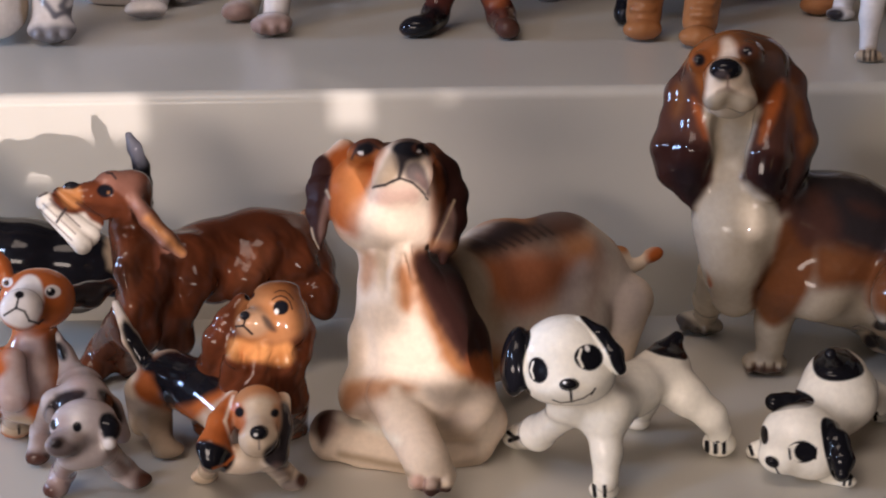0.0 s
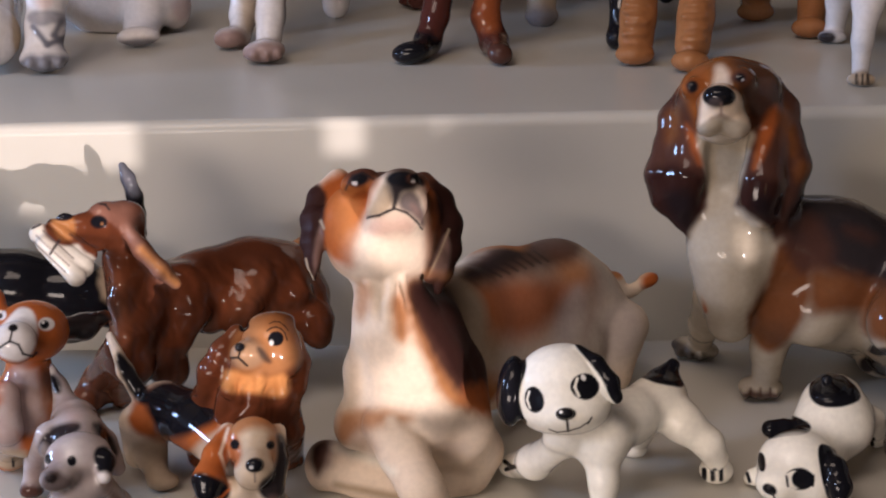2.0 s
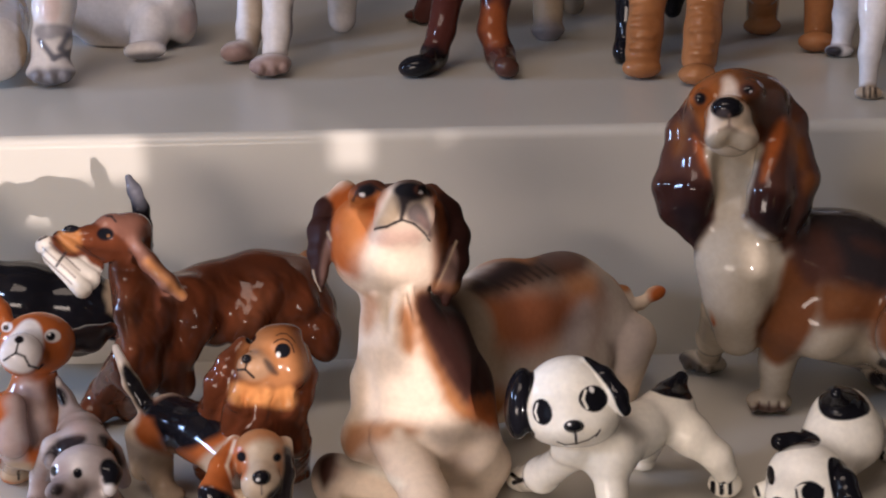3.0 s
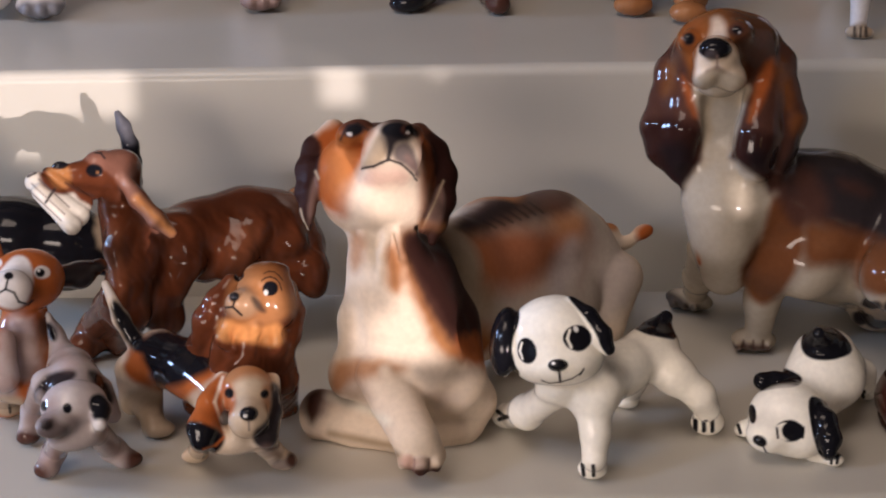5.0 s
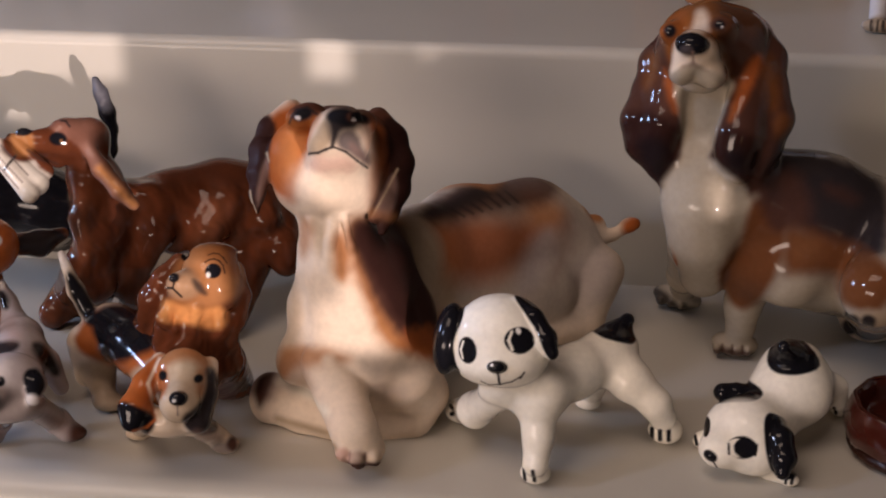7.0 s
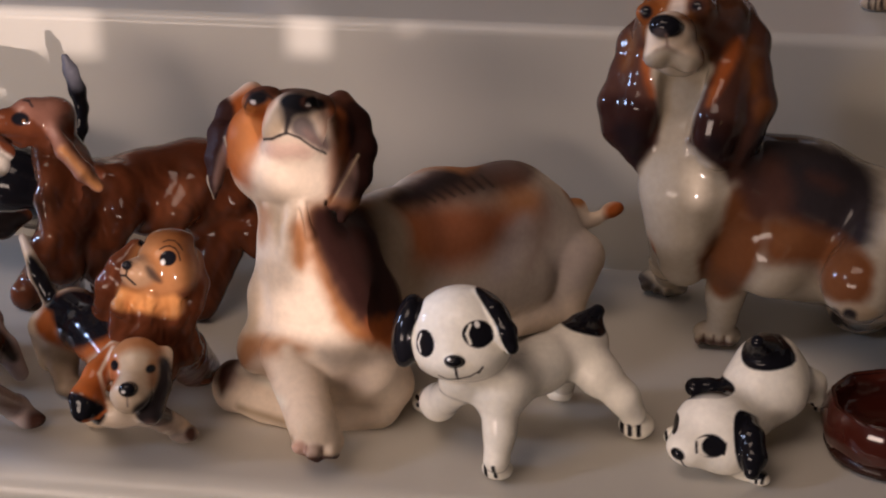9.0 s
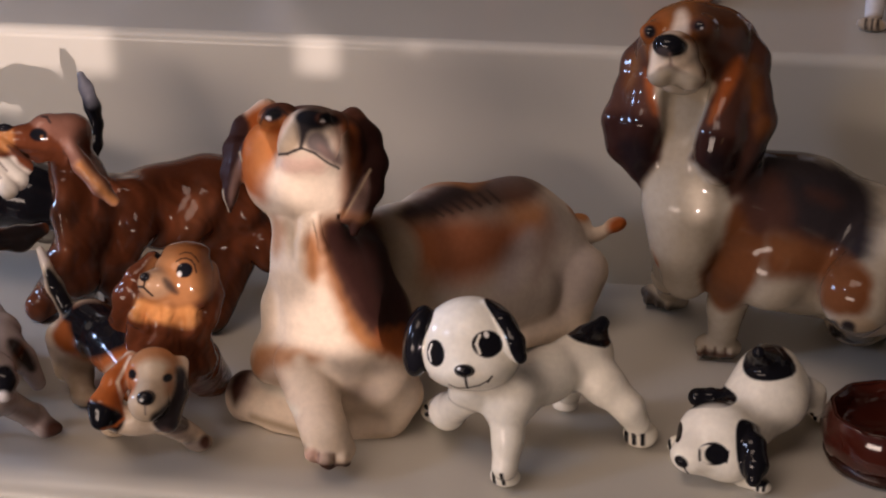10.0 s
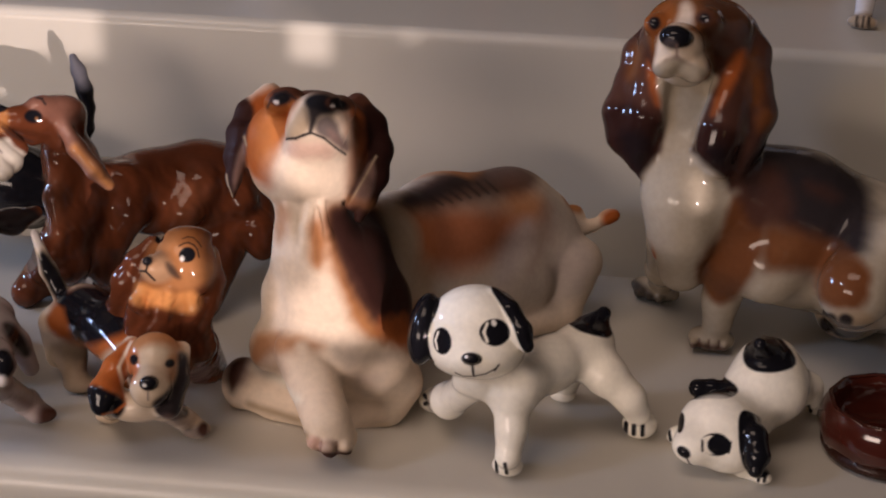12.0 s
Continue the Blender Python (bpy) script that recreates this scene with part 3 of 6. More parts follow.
    c.patch([(0.1, 8.6), (3.7, 8.8), (5.5, 0.2), (4.1, -6.2), (0.6, -4.8), (-0.2, 2.1)], TAN, 1.95, far=28, amount=0.95)
    c.patch([(1.3, 6.9), (3.6, 6.8), (3.9, -2.2), (1.6, -2.9)], BROWN, 1.63, far=28, amount=0.55)
    c.patch([(-9.5, 13.8), (-4.4, 11.7), (-6.7, 2.3), (-10.0, 0.8), (-11.0, 7.3)], TAN, 2.28, far=34, amount=0.75)
    c.patch([(-3.7, 11.2), (-1.6, 8.6), (-2.8, 0.5), (-4.0, 3.8)], BUFF, 1.63, far=30, amount=0.7)
    c.patch([(2.7, 11.3), (10.3, 15.1), (25.2, 11.3), (35.9, -14.1), (35.2, -30.6), (23.7, -26.8), (13.9, -23.8), (10.1, -13.1), (5.5, -3.0)], TAN, 2.65, far=44)
    c.patch([(3.9, 11.7), (12.0, 14.3), (25.1, 9.6), (35.0, -14.0), (34.5, -27.3), (20.5, -23.4), (12.6, -12.4), (7.4, -0.6)], UMBER, 2.16, far=36)
    c.patch([(5.2, 12.3), (18.5, 10.7), (29.5, -5.5), (30.7, -18.0), (18.2, -18.4), (12.3, -4.9), (6.9, 2.8)], EAR, 1.99, far=34, amount=0.92)
    c.dab(25.2, -22.8, 5.6, 4.0, -30, RUST, 2.32, far=60, amount=0.8)
    c.patch([(-14.9, -5.5), (-9.9, -2.4), (-9.2, -12.4), (-11.0, -25.5), (-16.7, -26.9)], BUFF, 2.64, far=44, amount=0.75)
    c.patch([(-17.6, -26.1), (-10.9, -23.5), (2.2, -24.7), (6.3, -27.8), (-2.9, -29.1), (-11.1, -29.6), (-14.6, -35.2), (-18.2, -33.4)], TAN, 2.31, far=44, amount=0.85)
    c.patch([(-18.0, -26.9), (-11.8, -25.5), (-6.5, -29.8), (-4.8, -36.4), (-11.4, -36.2), (-17.9, -34.3)], BROWN, 2.64, far=44, amount=0.45)
    # grey strip below the chest: the shade there is put into the colour
    c.patch([(6.3, -26.2), (13.7, -28.1), (27.0, -27.0), (28.6, -30.3), (15.2, -32.3), (10.2, -32.9)], GREY, 2.65, far=50, amount=0.45)
    c.patch([(11.1, -33.0), (15.2, -33.9), (23.4, -35.1), (14.9, -39.7), (13.3, -39.6)], MAUVE, 2.65, far=50, amount=0.35)
    c.stroke(-1.2, -27.5, 5.0, -39.3, 1.65, CREAM, 1.65, far=30, front=False)
    c.stroke(5.0, -39.3, 8.0, -49.3, 1.65, CREAM, 1.65, far=30, front=False)
    c.patch([(-26.6, -38.0), (-24.5, -34.0), (-20.3, -32.5), (-19.6, -35.9), (-22.3, -43.1), (-24.8, -44.7)], UMBER, 1.65)
    c.patch([(-22.0, -33.0), (-16.3, -34.3), (-18.0, -38.4), (-21.5, -43.2)], MAUVE, 2.31, amount=0.6)
    c.stroke(-18.0, -35.9, -1.7, -41.5, 1.32, IVORY, 1.65, far=45, front=False)
    c.stroke(-18.3, -46.9, 1.3, -51.0, 1.15, BUFF, 1.32, far=45, front=False)
    c.dab(8.6, -56.4, 6.4, 1.9, 0, UMBER, 0.96)
    c.dab(4.0, -53.0, 2.2, 2.2, 0, PINK, 1.12, amount=0.8)
    c.dab(8.3, -52.9, 2.2, 1.9, 0, MAUVE, 0.96, amount=0.6)
    c.stroke(6.1, -52.0, 5.8, -56.3, 0.26, MAUVE, 0.40)
    c.stroke(10.2, -52.2, 10.4, -55.8, 0.26, MAUVE, 0.40)
    c.patch([(19.3, 17.3), (38.3, 26.0), (72.0, 24.8), (89.7, -2.0), (83.2, -20.4), (36.4, -22.3), (18.4, -6.8)], SHELL, 4.82, near=30, amount=0.9)
    c.patch([(16.4, 16.1), (28.7, 16.6), (35.2, 3.1), (34.6, -14.4), (25.8, -14.1)], BUFF, 3.51, near=26, far=58, amount=0.85)
    c.patch([(23.2, 12.5), (37.9, 14.8), (56.6, 14.1), (66.0, 15.7), (67.6, 10.0), (56.0, -0.8), (42.6, -7.7), (27.8, -4.4)], RUST, 6.31, near=36, amount=0.85)
    c.patch([(55.1, 23.5), (66.2, 21.3), (70.6, 13.6), (61.9, 8.3), (53.8, 14.2)], TAN, 4.47, near=44, amount=0.8)
    c.patch([(22.1, 17.2), (32.6, 24.3), (46.0, 31.3), (58.2, 32.4), (69.2, 24.9), (62.3, 18.0), (49.2, 16.6), (37.8, 13.3), (24.6, 10.1)], UMBER, 3.35, near=36, amount=0.9)
    c.patch([(22.0, 15.4), (34.4, 21.4), (44.0, 27.7), (50.4, 24.6), (38.0, 16.7), (24.7, 12.3)], SOOT, 2.23, near=36, amount=0.9)
    c.stroke(32.0, 16.5, 36.0, 14.1, 0.22, SOOT, 0.74, near=36, front=False)
    c.stroke(34.8, 17.5, 38.8, 15.0, 0.22, SOOT, 0.74, near=36, front=False)
    c.stroke(37.7, 18.5, 41.7, 15.8, 0.22, SOOT, 0.74, near=36, front=False)
    c.stroke(40.5, 19.6, 44.5, 16.6, 0.22, SOOT, 0.75, near=36, front=False)
    c.stroke(43.3, 20.6, 47.3, 17.5, 0.22, SOOT, 0.75, near=36, front=False)
    c.stroke(46.2, 21.6, 50.2, 18.3, 0.22, SOOT, 0.75, near=36, front=False)
    c.stroke(49.0, 22.6, 53.0, 19.1, 0.22, SOOT, 0.75, near=36, front=False)
    c.patch([(58.2, 8.5), (64.9, 12.0), (66.5, 4.5), (60.3, -8.4), (52.7, -11.8), (54.1, -0.7)], LILAC, 3.72, near=46, amount=0.8)
    c.patch([(67.9, 15.6), (72.5, 13.6), (73.1, 6.1), (67.1, -3.0), (64.1, -8.5), (66.5, 4.5)], MAUVE, 3.73, near=50, amount=0.55)
    c.patch([(72.0, 2.4), (84.4, 5.7), (87.7, -3.8), (81.6, -14.7), (70.5, -10.6)], LILAC, 3.72, near=60, amount=0.4)
    c.patch([(23.9, 16.9), (31.4, 28.7), (50.6, 31.1), (47.3, 23.7), (33.9, 15.6)], TAN, 2.40, near=60, amount=0.8)
    c.dab(80.0, 16.9, 4.8, 4.0, 0, TAN, 2.00, near=84)
    c.dab(94.1, 12.0, 4.8, 3.6, 10, RUST, 1.61, near=84)
    return c.make("dog_figurine", "cream and brown porcelain hound reclining with raised head", satin, "dog figurine", "dog figurines on the lower shelf")


raised_head_hound()


def sitting_basset():
    c = Clay(0.1141, -0.0750, 0.0654, -18.69, -10.03, 0, 0.46, DUSK)
    c.ball((-5.1, 46.4, 7.0), (13.3, 11.5, 16.6), 0, 3)
    c.ball((3.0, 44.1, 12.0), (9.1, 12.0, 12.7), -10, 5)
    c.ball((-12.9, 42.5, 6.0), (7.6, 10.1, 10.5), 10, 5)
    c.ball((-16.2, 46.4, -6.0), (3.2, 2.8, 3.2), 0, 4)
    c.ball((-1.0, 48.8, -8.0), (3.8, 3.1, 3.5), 0, 4)
    c.ball((-7.2, 40.4, -16.0), (7.2, 6.5, 8.2), 0, 4)
    c.ball((-10.0, 34.6, -15.0), (4.5, 4.1, 6.5), 25, 2.5)
    c.ball((-2.6, 34.9, -13.0), (5.2, 4.5, 6.5), -25, 2.5)
    c.ball((-6.2, 32.2, -3.0), (6.0, 3.2, 5.3), 0, 5)
    c.ball((-7.6, 42.0, -24.0), (4.7, 3.4, 3.7), 0, 1.5)
    c.limb((-18.1, 46.5, 14.0), 3.7, (-21.8, 38.0, 12.0), 4.8, 3)
    c.limb((-21.8, 38.0, 12.0), 4.8, (-22.9, 28.7, 11.0), 4.9, 3)
    c.limb((-22.9, 28.7, 11.0), 4.9, (-23.6, 20.0, 10.0), 6.6, 3)
    c.limb((-23.6, 20.0, 10.0), 6.6, (-21.7, 13.1, 9.0), 6.2, 3)
    c.limb((-21.7, 13.1, 9.0), 6.2, (-17.4, 6.0, 9.0), 3.3, 3)
    c.limb((-17.4, 6.0, 9.0), 3.3, (-15.9, 1.5, 8.0), 1.1, 3)
    c.limb((-17.2, 40.2, 6.0), 3.3, (-16.6, 28.4, 5.0), 4.3, 5)
    c.limb((-16.6, 28.4, 5.0), 4.3, (-16.2, 19.4, 4.0), 4.7, 5)
    c.limb((-16.2, 19.4, 4.0), 4.7, (-15.8, 10.4, 5.0), 3.2, 5)
    c.limb((8.2, 48.8, 16.0), 4.4, (12.0, 41.8, 14.0), 5.4, 3)
    c.limb((12.0, 41.8, 14.0), 5.4, (13.0, 31.7, 12.0), 6.1, 3)
    c.limb((13.0, 31.7, 12.0), 6.1, (15.1, 23.9, 11.0), 6.5, 3)
    c.limb((15.1, 23.9, 11.0), 6.5, (13.7, 15.3, 9.0), 5.4, 3)
    c.limb((13.7, 15.3, 9.0), 5.4, (11.6, 7.1, 7.0), 3.2, 3)
    c.limb((8.7, 37.4, 7.0), 3.9, (7.3, 27.3, 4.0), 4.6, 5)
    c.limb((7.3, 27.3, 4.0), 4.6, (6.3, 18.3, 2.0), 5.7, 5)
    c.limb((6.3, 18.3, 2.0), 5.7, (5.6, 12.1, 2.0), 4.6, 5)
    c.limb((5.6, 12.1, 2.0), 4.6, (7.3, 6.8, 3.0), 3.2, 5)
    c.limb((9.7, 37.6, 8.0), 2.5, (5.3, 24.3, 0.0), 1.8, 4)
    c.limb((-6.1, 30.3, 13.0), 7.7, (-5.1, 17.7, 16.0), 9.9, 5)
    c.limb((-5.1, 17.7, 16.0), 9.9, (-3.9, 6.7, 16.0), 12.1, 5)
    c.limb((-3.9, 6.7, 16.0), 12.1, (-2.6, -4.3, 16.0), 12.5, 5)
    c.limb((-2.6, -4.3, 16.0), 12.5, (-2.1, -15.3, 19.0), 10.0, 5)
    c.limb((-2.1, -15.3, 19.0), 10.0, (-1.5, -26.7, 27.0), 7.9, 5)
    c.limb((12.8, -7.2, 24.0), 9.7, (13.3, -22.2, 28.0), 9.0, 3)
    c.limb((13.3, -22.2, 28.0), 9.0, (11.6, -35.9, 35.0), 5.7, 3)
    c.limb((11.6, -35.9, 35.0), 5.7, (11.3, -43.8, 38.0), 5.0, 3)
    c.ball((9.7, -50.1, 43.0), (7.7, 4.3, 7.0), 0, 3)
    c.ball((4.8, -51.8, 41.6), (1.9, 2.5, 7.0), 0, 0.9)
    c.ball((8.1, -51.6, 42.1), (1.9, 2.5, 7.0), 0, 0.9)
    c.ball((11.3, -51.5, 42.6), (1.9, 2.5, 7.0), 0, 0.9)
    c.ball((14.5, -51.3, 43.0), (1.9, 2.5, 7.0), 0, 0.9)
    c.limb((-7.8, -19.6, 30.0), 6.4, (-9.9, -30.2, 52.0), 5.4, 3)
    c.limb((-9.9, -30.2, 52.0), 5.4, (-11.0, -36.1, 66.0), 4.5, 3)
    c.ball((-13.4, -39.9, 73.0), (8.7, 4.1, 6.6), -8, 2.5)
    c.ball((-18.6, -41.4, 72.3), (2.1, 2.3, 6.2), 0, 0.9)
    c.ball((-14.9, -41.7, 71.3), (2.1, 2.3, 6.2), 0, 0.9)
    c.ball((-11.2, -42.1, 70.3), (2.1, 2.3, 6.2), 0, 0.9)
    c.limb((11.0, 0.5, 24.0), 16.0, (30.2, -6.0, 34.0), 20.5, 5.6)
    c.limb((30.2, -6.0, 34.0), 20.5, (51.5, -14.5, 40.0), 21.4, 5.6)
    c.limb((51.5, -14.5, 40.0), 21.4, (63.0, -19.6, 42.0), 19.1, 5.6)
    c.limb((25.1, -21.4, 26.0), 13.1, (48.0, -28.8, 77.7), 12.4, 5.0)
    c.limb((48.0, -28.8, 77.7), 12.4, (63.2, -31.6, 70.3), 12.1, 5.0)
    c.limb((58.3, -15.8, 20.0), 14.6, (51.8, -24.4, 10.0), 10.3, 4.3)
    c.limb((51.8, -24.4, 10.0), 10.3, (53.2, -37.7, 61.2), 8.2, 4.3)
    c.ball((52.8, -39.5, 62.4), (10.3, 6.6, 6.5), 8, 2.5)
    c.ball((46.4, -41.9, 72.6), (2.4, 2.4, 6.1), 0, 1.2)
    c.ball((51.9, -43.2, 66.0), (2.4, 2.4, 6.1), 0, 1.2)
    c.ball((58.2, -40.6, 74.5), (2.5, 2.5, 6.2), 0, 1.2)
    c.patch([(-22.9, 55.0), (-7.6, 62.3), (14.9, 55.7), (12.7, 31.3), (0.9, 28.3), (-12.9, 27.9), (-21.1, 35.6)], BROWN, 1.77, far=40)
    c.patch([(-21.9, 51.5), (-12.1, 55.2), (-10.8, 49.1), (-13.5, 41.1), (-13.8, 32.3), (-19.4, 35.6)], RUST, 2.12, far=14, amount=0.4)
    c.patch([(-5.0, 60.6), (9.7, 57.4), (13.0, 43.5), (10.9, 33.0), (2.2, 30.1), (0.7, 39.7), (-2.0, 46.6)], UMBER, 3.16, far=40, amount=0.7)
    c.patch([(0.1, 44.9), (7.6, 48.6), (10.8, 36.5), (4.2, 31.1), (1.6, 36.2)], UMBER, 3.16, far=30, amount=0.55)
    c.patch([(-19.8, 44.5), (-16.2, 42.8), (-13.6, 35.8), (-13.7, 29.6), (-17.5, 32.2)], BROWN, 1.77, far=20, amount=0.7)
    c.patch([(-9.6, 53.9), (-5.9, 54.3), (-3.8, 45.5), (-7.4, 43.3), (-10.8, 45.3), (-9.0, 49.3)], CREAM, 1.54, far=20, amount=0.7)
    c.patch([(-12.5, 44.6), (-3.4, 44.8), (-0.2, 40.1), (2.6, 31.7), (-1.0, 30.5), (-6.3, 34.8), (-10.9, 33.0), (-13.5, 30.2), (-13.2, 38.1)], CREAM, 1.03, far=8)
    c.dab(-0.4, 38.4, 1.7, 5.1, 12, BUFF, 1.36, far=8, amount=0.5)
    c.dab(-7.6, 42.0, 4.9, 3.2, 0, BLACK, 0.37, far=-8)
    c.dab(-8.5, 39.9, 2.1, 1.4, 0, GREY, 0.68, far=0, amount=0.5)
    c.stroke(-13.5, 30.0, -11.9, 32.3, 0.79, MAUVE, 0.86, far=6)
    c.stroke(-11.9, 32.3, -9.3, 34.9, 0.79, MAUVE, 0.86, far=6)
    c.stroke(-9.3, 34.9, -6.7, 36.0, 0.79, MAUVE, 0.86, far=6)
    c.stroke(-6.7, 36.0, -2.9, 34.2, 0.79, MAUVE, 0.86, far=6)
    c.stroke(-2.9, 34.2, -0.3, 32.8, 0.79, MAUVE, 0.85, far=6)
    c.stroke(-0.3, 32.8, 2.2, 31.7, 0.78, MAUVE, 0.85, far=6)
    c.stroke(-6.8, 39.6, -6.7, 36.2, 0.27, MAUVE, 0.51, far=0)
    c.dab(-16.1, 46.5, 1.9, 1.9, 0, SOOT, 0.70, far=10)
    c.dab(-15.9, 46.5, 1.4, 1.6, 0, BLACK, 0.35, far=10)
    c.dab(-1.5, 49.1, 2.6, 1.9, 0, UMBER, 0.87, far=10)
    c.dab(-1.4, 49.1, 1.4, 1.2, 0, BLACK, 0.43, far=10)
    c.dab(-0.7, 48.4, 0.4, 0.3, 0, SNOW, 0.21, far=10, front=True)
    c.patch([(-19.6, 46.9), (-14.1, 32.8), (-10.9, 28.4), (-9.3, 16.8), (-11.2, 4.3), (-15.9, -4.0), (-33.4, 8.7), (-34.9, 21.3), (-29.3, 34.1), (-24.5, 46.8)], UMBER, 1.62, far=32)
    c.patch([(-24.5, 39.6), (-19.7, 41.6), (-19.9, 31.7), (-23.6, 28.0)], BROWN, 2.87, far=30, amount=0.75)
    c.patch([(-18.4, 37.1), (-15.0, 32.7), (-10.8, 25.7), (-12.3, 21.2), (-15.8, 28.2)], RUST, 1.61, far=28, amount=0.75)
    c.patch([(-30.4, 20.6), (-22.5, 23.5), (-10.5, 20.0), (-10.2, 13.2), (-11.5, 4.2), (-16.4, -4.0), (-33.4, 8.7)], EAR, 2.53, far=30)
    c.patch([(-24.8, 14.5), (-13.3, 14.9), (-13.7, 5.0), (-16.1, 0.5), (-21.7, 6.5)], BLACK, 2.87, far=30, amount=0.7)
    c.patch([(9.3, 52.9), (17.2, 49.5), (24.1, 32.1), (27.9, 24.3), (21.6, 12.7), (12.9, -1.8), (2.3, 0.9), (-2.2, 8.2), (0.0, 19.0), (2.0, 29.7), (7.7, 40.5)], UMBER, 1.77, far=34)
    c.patch([(7.0, 40.5), (11.0, 43.2), (10.2, 35.2), (6.7, 25.4), (3.1, 20.0), (4.1, 28.9)], RUST, 1.60, far=26, amount=0.85)
    c.patch([(12.0, 44.1), (16.1, 38.1), (17.5, 26.6), (14.1, 25.6), (11.4, 35.3)], BROWN, 2.48, far=30, amount=0.7)
    c.patch([(15.8, 25.7), (22.2, 25.0), (20.5, 18.8), (16.8, 16.9)], BROWN, 1.77, far=32, amount=0.6)
    c.patch([(-1.5, 15.3), (1.4, 20.4), (8.4, 19.3), (13.7, 15.9), (13.6, 1.4), (4.1, 1.0), (-1.9, 8.2)], EAR, 2.14, far=30)
    c.patch([(2.6, 13.7), (10.4, 14.0), (10.8, 5.2), (4.7, 6.7)], BLACK, 2.84, far=30, amount=0.7)
    c.patch([(-15.3, 31.7), (-10.2, 35.4), (-6.7, 36.5), (-2.1, 35.1), (4.5, 33.7), (2.1, 27.6), (0.0, 19.0), (-1.3, 10.0), (-9.9, 7.9), (-9.7, 18.6)], DUSK, 1.25, far=18)
    c.patch([(-1.6, 10.6), (4.8, 6.0), (10.5, 2.6), (10.8, -3.7), (8.1, -12.8), (3.6, -23.9), (-1.5, -27.8), (-10.7, -22.9), (-15.9, -8.5), (-16.3, -0.3), (-10.1, 9.9)], DUSK, 1.64, far=38)
    c.patch([(12.5, 1.0), (22.5, -3.1), (23.2, -17.8), (20.9, -25.2), (16.9, -34.7), (10.8, -37.8), (5.1, -32.6), (3.5, -26.2), (6.3, -20.5), (10.1, -13.8)], BROWN, 1.84, far=46)
    c.patch([(4.8, -23.3), (7.3, -22.3), (7.5, -26.9), (5.0, -30.7)], UMBER, 1.48, far=46, amount=0.5)
    c.patch([(11.4, 3.8), (14.7, 9.4), (23.6, 9.8), (27.6, 0.8), (22.9, -10.4), (19.3, -10.6), (14.5, -3.5)], UMBER, 2.57, near=-2, far=60)
    c.patch([(-11.2, -15.8), (-9.6, -17.6), (-8.6, -24.0), (-10.0, -25.1)], RUST, 0.74, near=14)
    c.patch([(14.2, 3.9), (16.1, 19.7), (28.7, 17.4), (53.7, 11.0), (55.0, -16.2), (44.5, -16.7), (30.2, -12.8), (22.8, -6.8)], SOOT, 4.05, near=4)
    c.patch([(17.6, 7.8), (23.8, 9.8), (31.5, -2.7), (26.6, -12.1), (20.2, -8.7)], UMBER, 3.69, near=4, amount=0.8)
    c.patch([(32.8, 6.5), (43.5, 3.3), (43.7, -0.3), (33.0, 2.0)], UMBER, 2.56, near=4, amount=0.6)
    c.patch([(21.2, -10.5), (28.2, -8.3), (51.4, -14.5), (55.4, -23.4), (34.2, -21.8), (23.6, -24.2)], BROWN, 3.31, near=-2)
    c.patch([(24.7, -10.4), (33.7, -10.8), (34.0, -17.2), (26.1, -19.5)], TAN, 3.31, near=-2, amount=0.35)
    c.patch([(20.1, -25.4), (34.3, -23.1), (42.3, -25.1), (38.6, -39.0), (17.2, -38.5)], DUSK, 1.85, near=0)
    c.patch([(41.8, -15.0), (54.9, -14.3), (55.7, -30.7), (41.7, -30.6), (39.6, -24.3)], BROWN, 2.20)
    c.patch([(43.2, -29.6), (60.2, -29.7), (61.1, -48.3), (44.2, -49.4)], BUFF, 1.58)
    c.patch([(12.5, 1.1), (22.6, -3.1), (54.9, -14.3), (55.7, -30.7), (41.7, -30.6), (34.2, -22.4), (23.6, -24.2), (17.0, -34.8), (10.8, -37.9), (3.5, -26.3), (10.2, -13.8)], UMBER, 2.59, near=-4, far=90, amount=0.42)
    c.dab(9.8, -52.7, 8.5, 1.7, 0, UMBER, 1.35, amount=0.9)
    c.stroke(6.3, -50.2, 6.6, -53.3, 0.29, UMBER, 0.48)
    c.stroke(9.5, -50.0, 9.8, -53.1, 0.29, UMBER, 0.48)
    c.stroke(12.7, -49.8, 13.0, -52.9, 0.29, UMBER, 0.48)
    c.patch([(-23.4, -37.2), (-18.9, -36.5), (-11.9, -42.4), (-5.7, -42.4), (-9.6, -45.8), (-20.9, -45.4)], SOOT, 1.45, amount=0.9)
    c.dab(45.9, -41.8, 2.6, 3.0, 0, SOOT, 0.80)
    c.dab(45.5, -34.2, 2.2, 2.0, 0, SOOT, 0.80)
    c.dab(49.9, -33.6, 2.2, 2.4, 0, SOOT, 0.80)
    c.dab(51.1, -43.1, 3.4, 2.4, 0, SOOT, 0.80)
    return c.make("dog_figurine", "glossy brown, black and white sitting basset with long ears", glazed, "dog figurine", "dog figurines on the lower shelf")


sitting_basset()


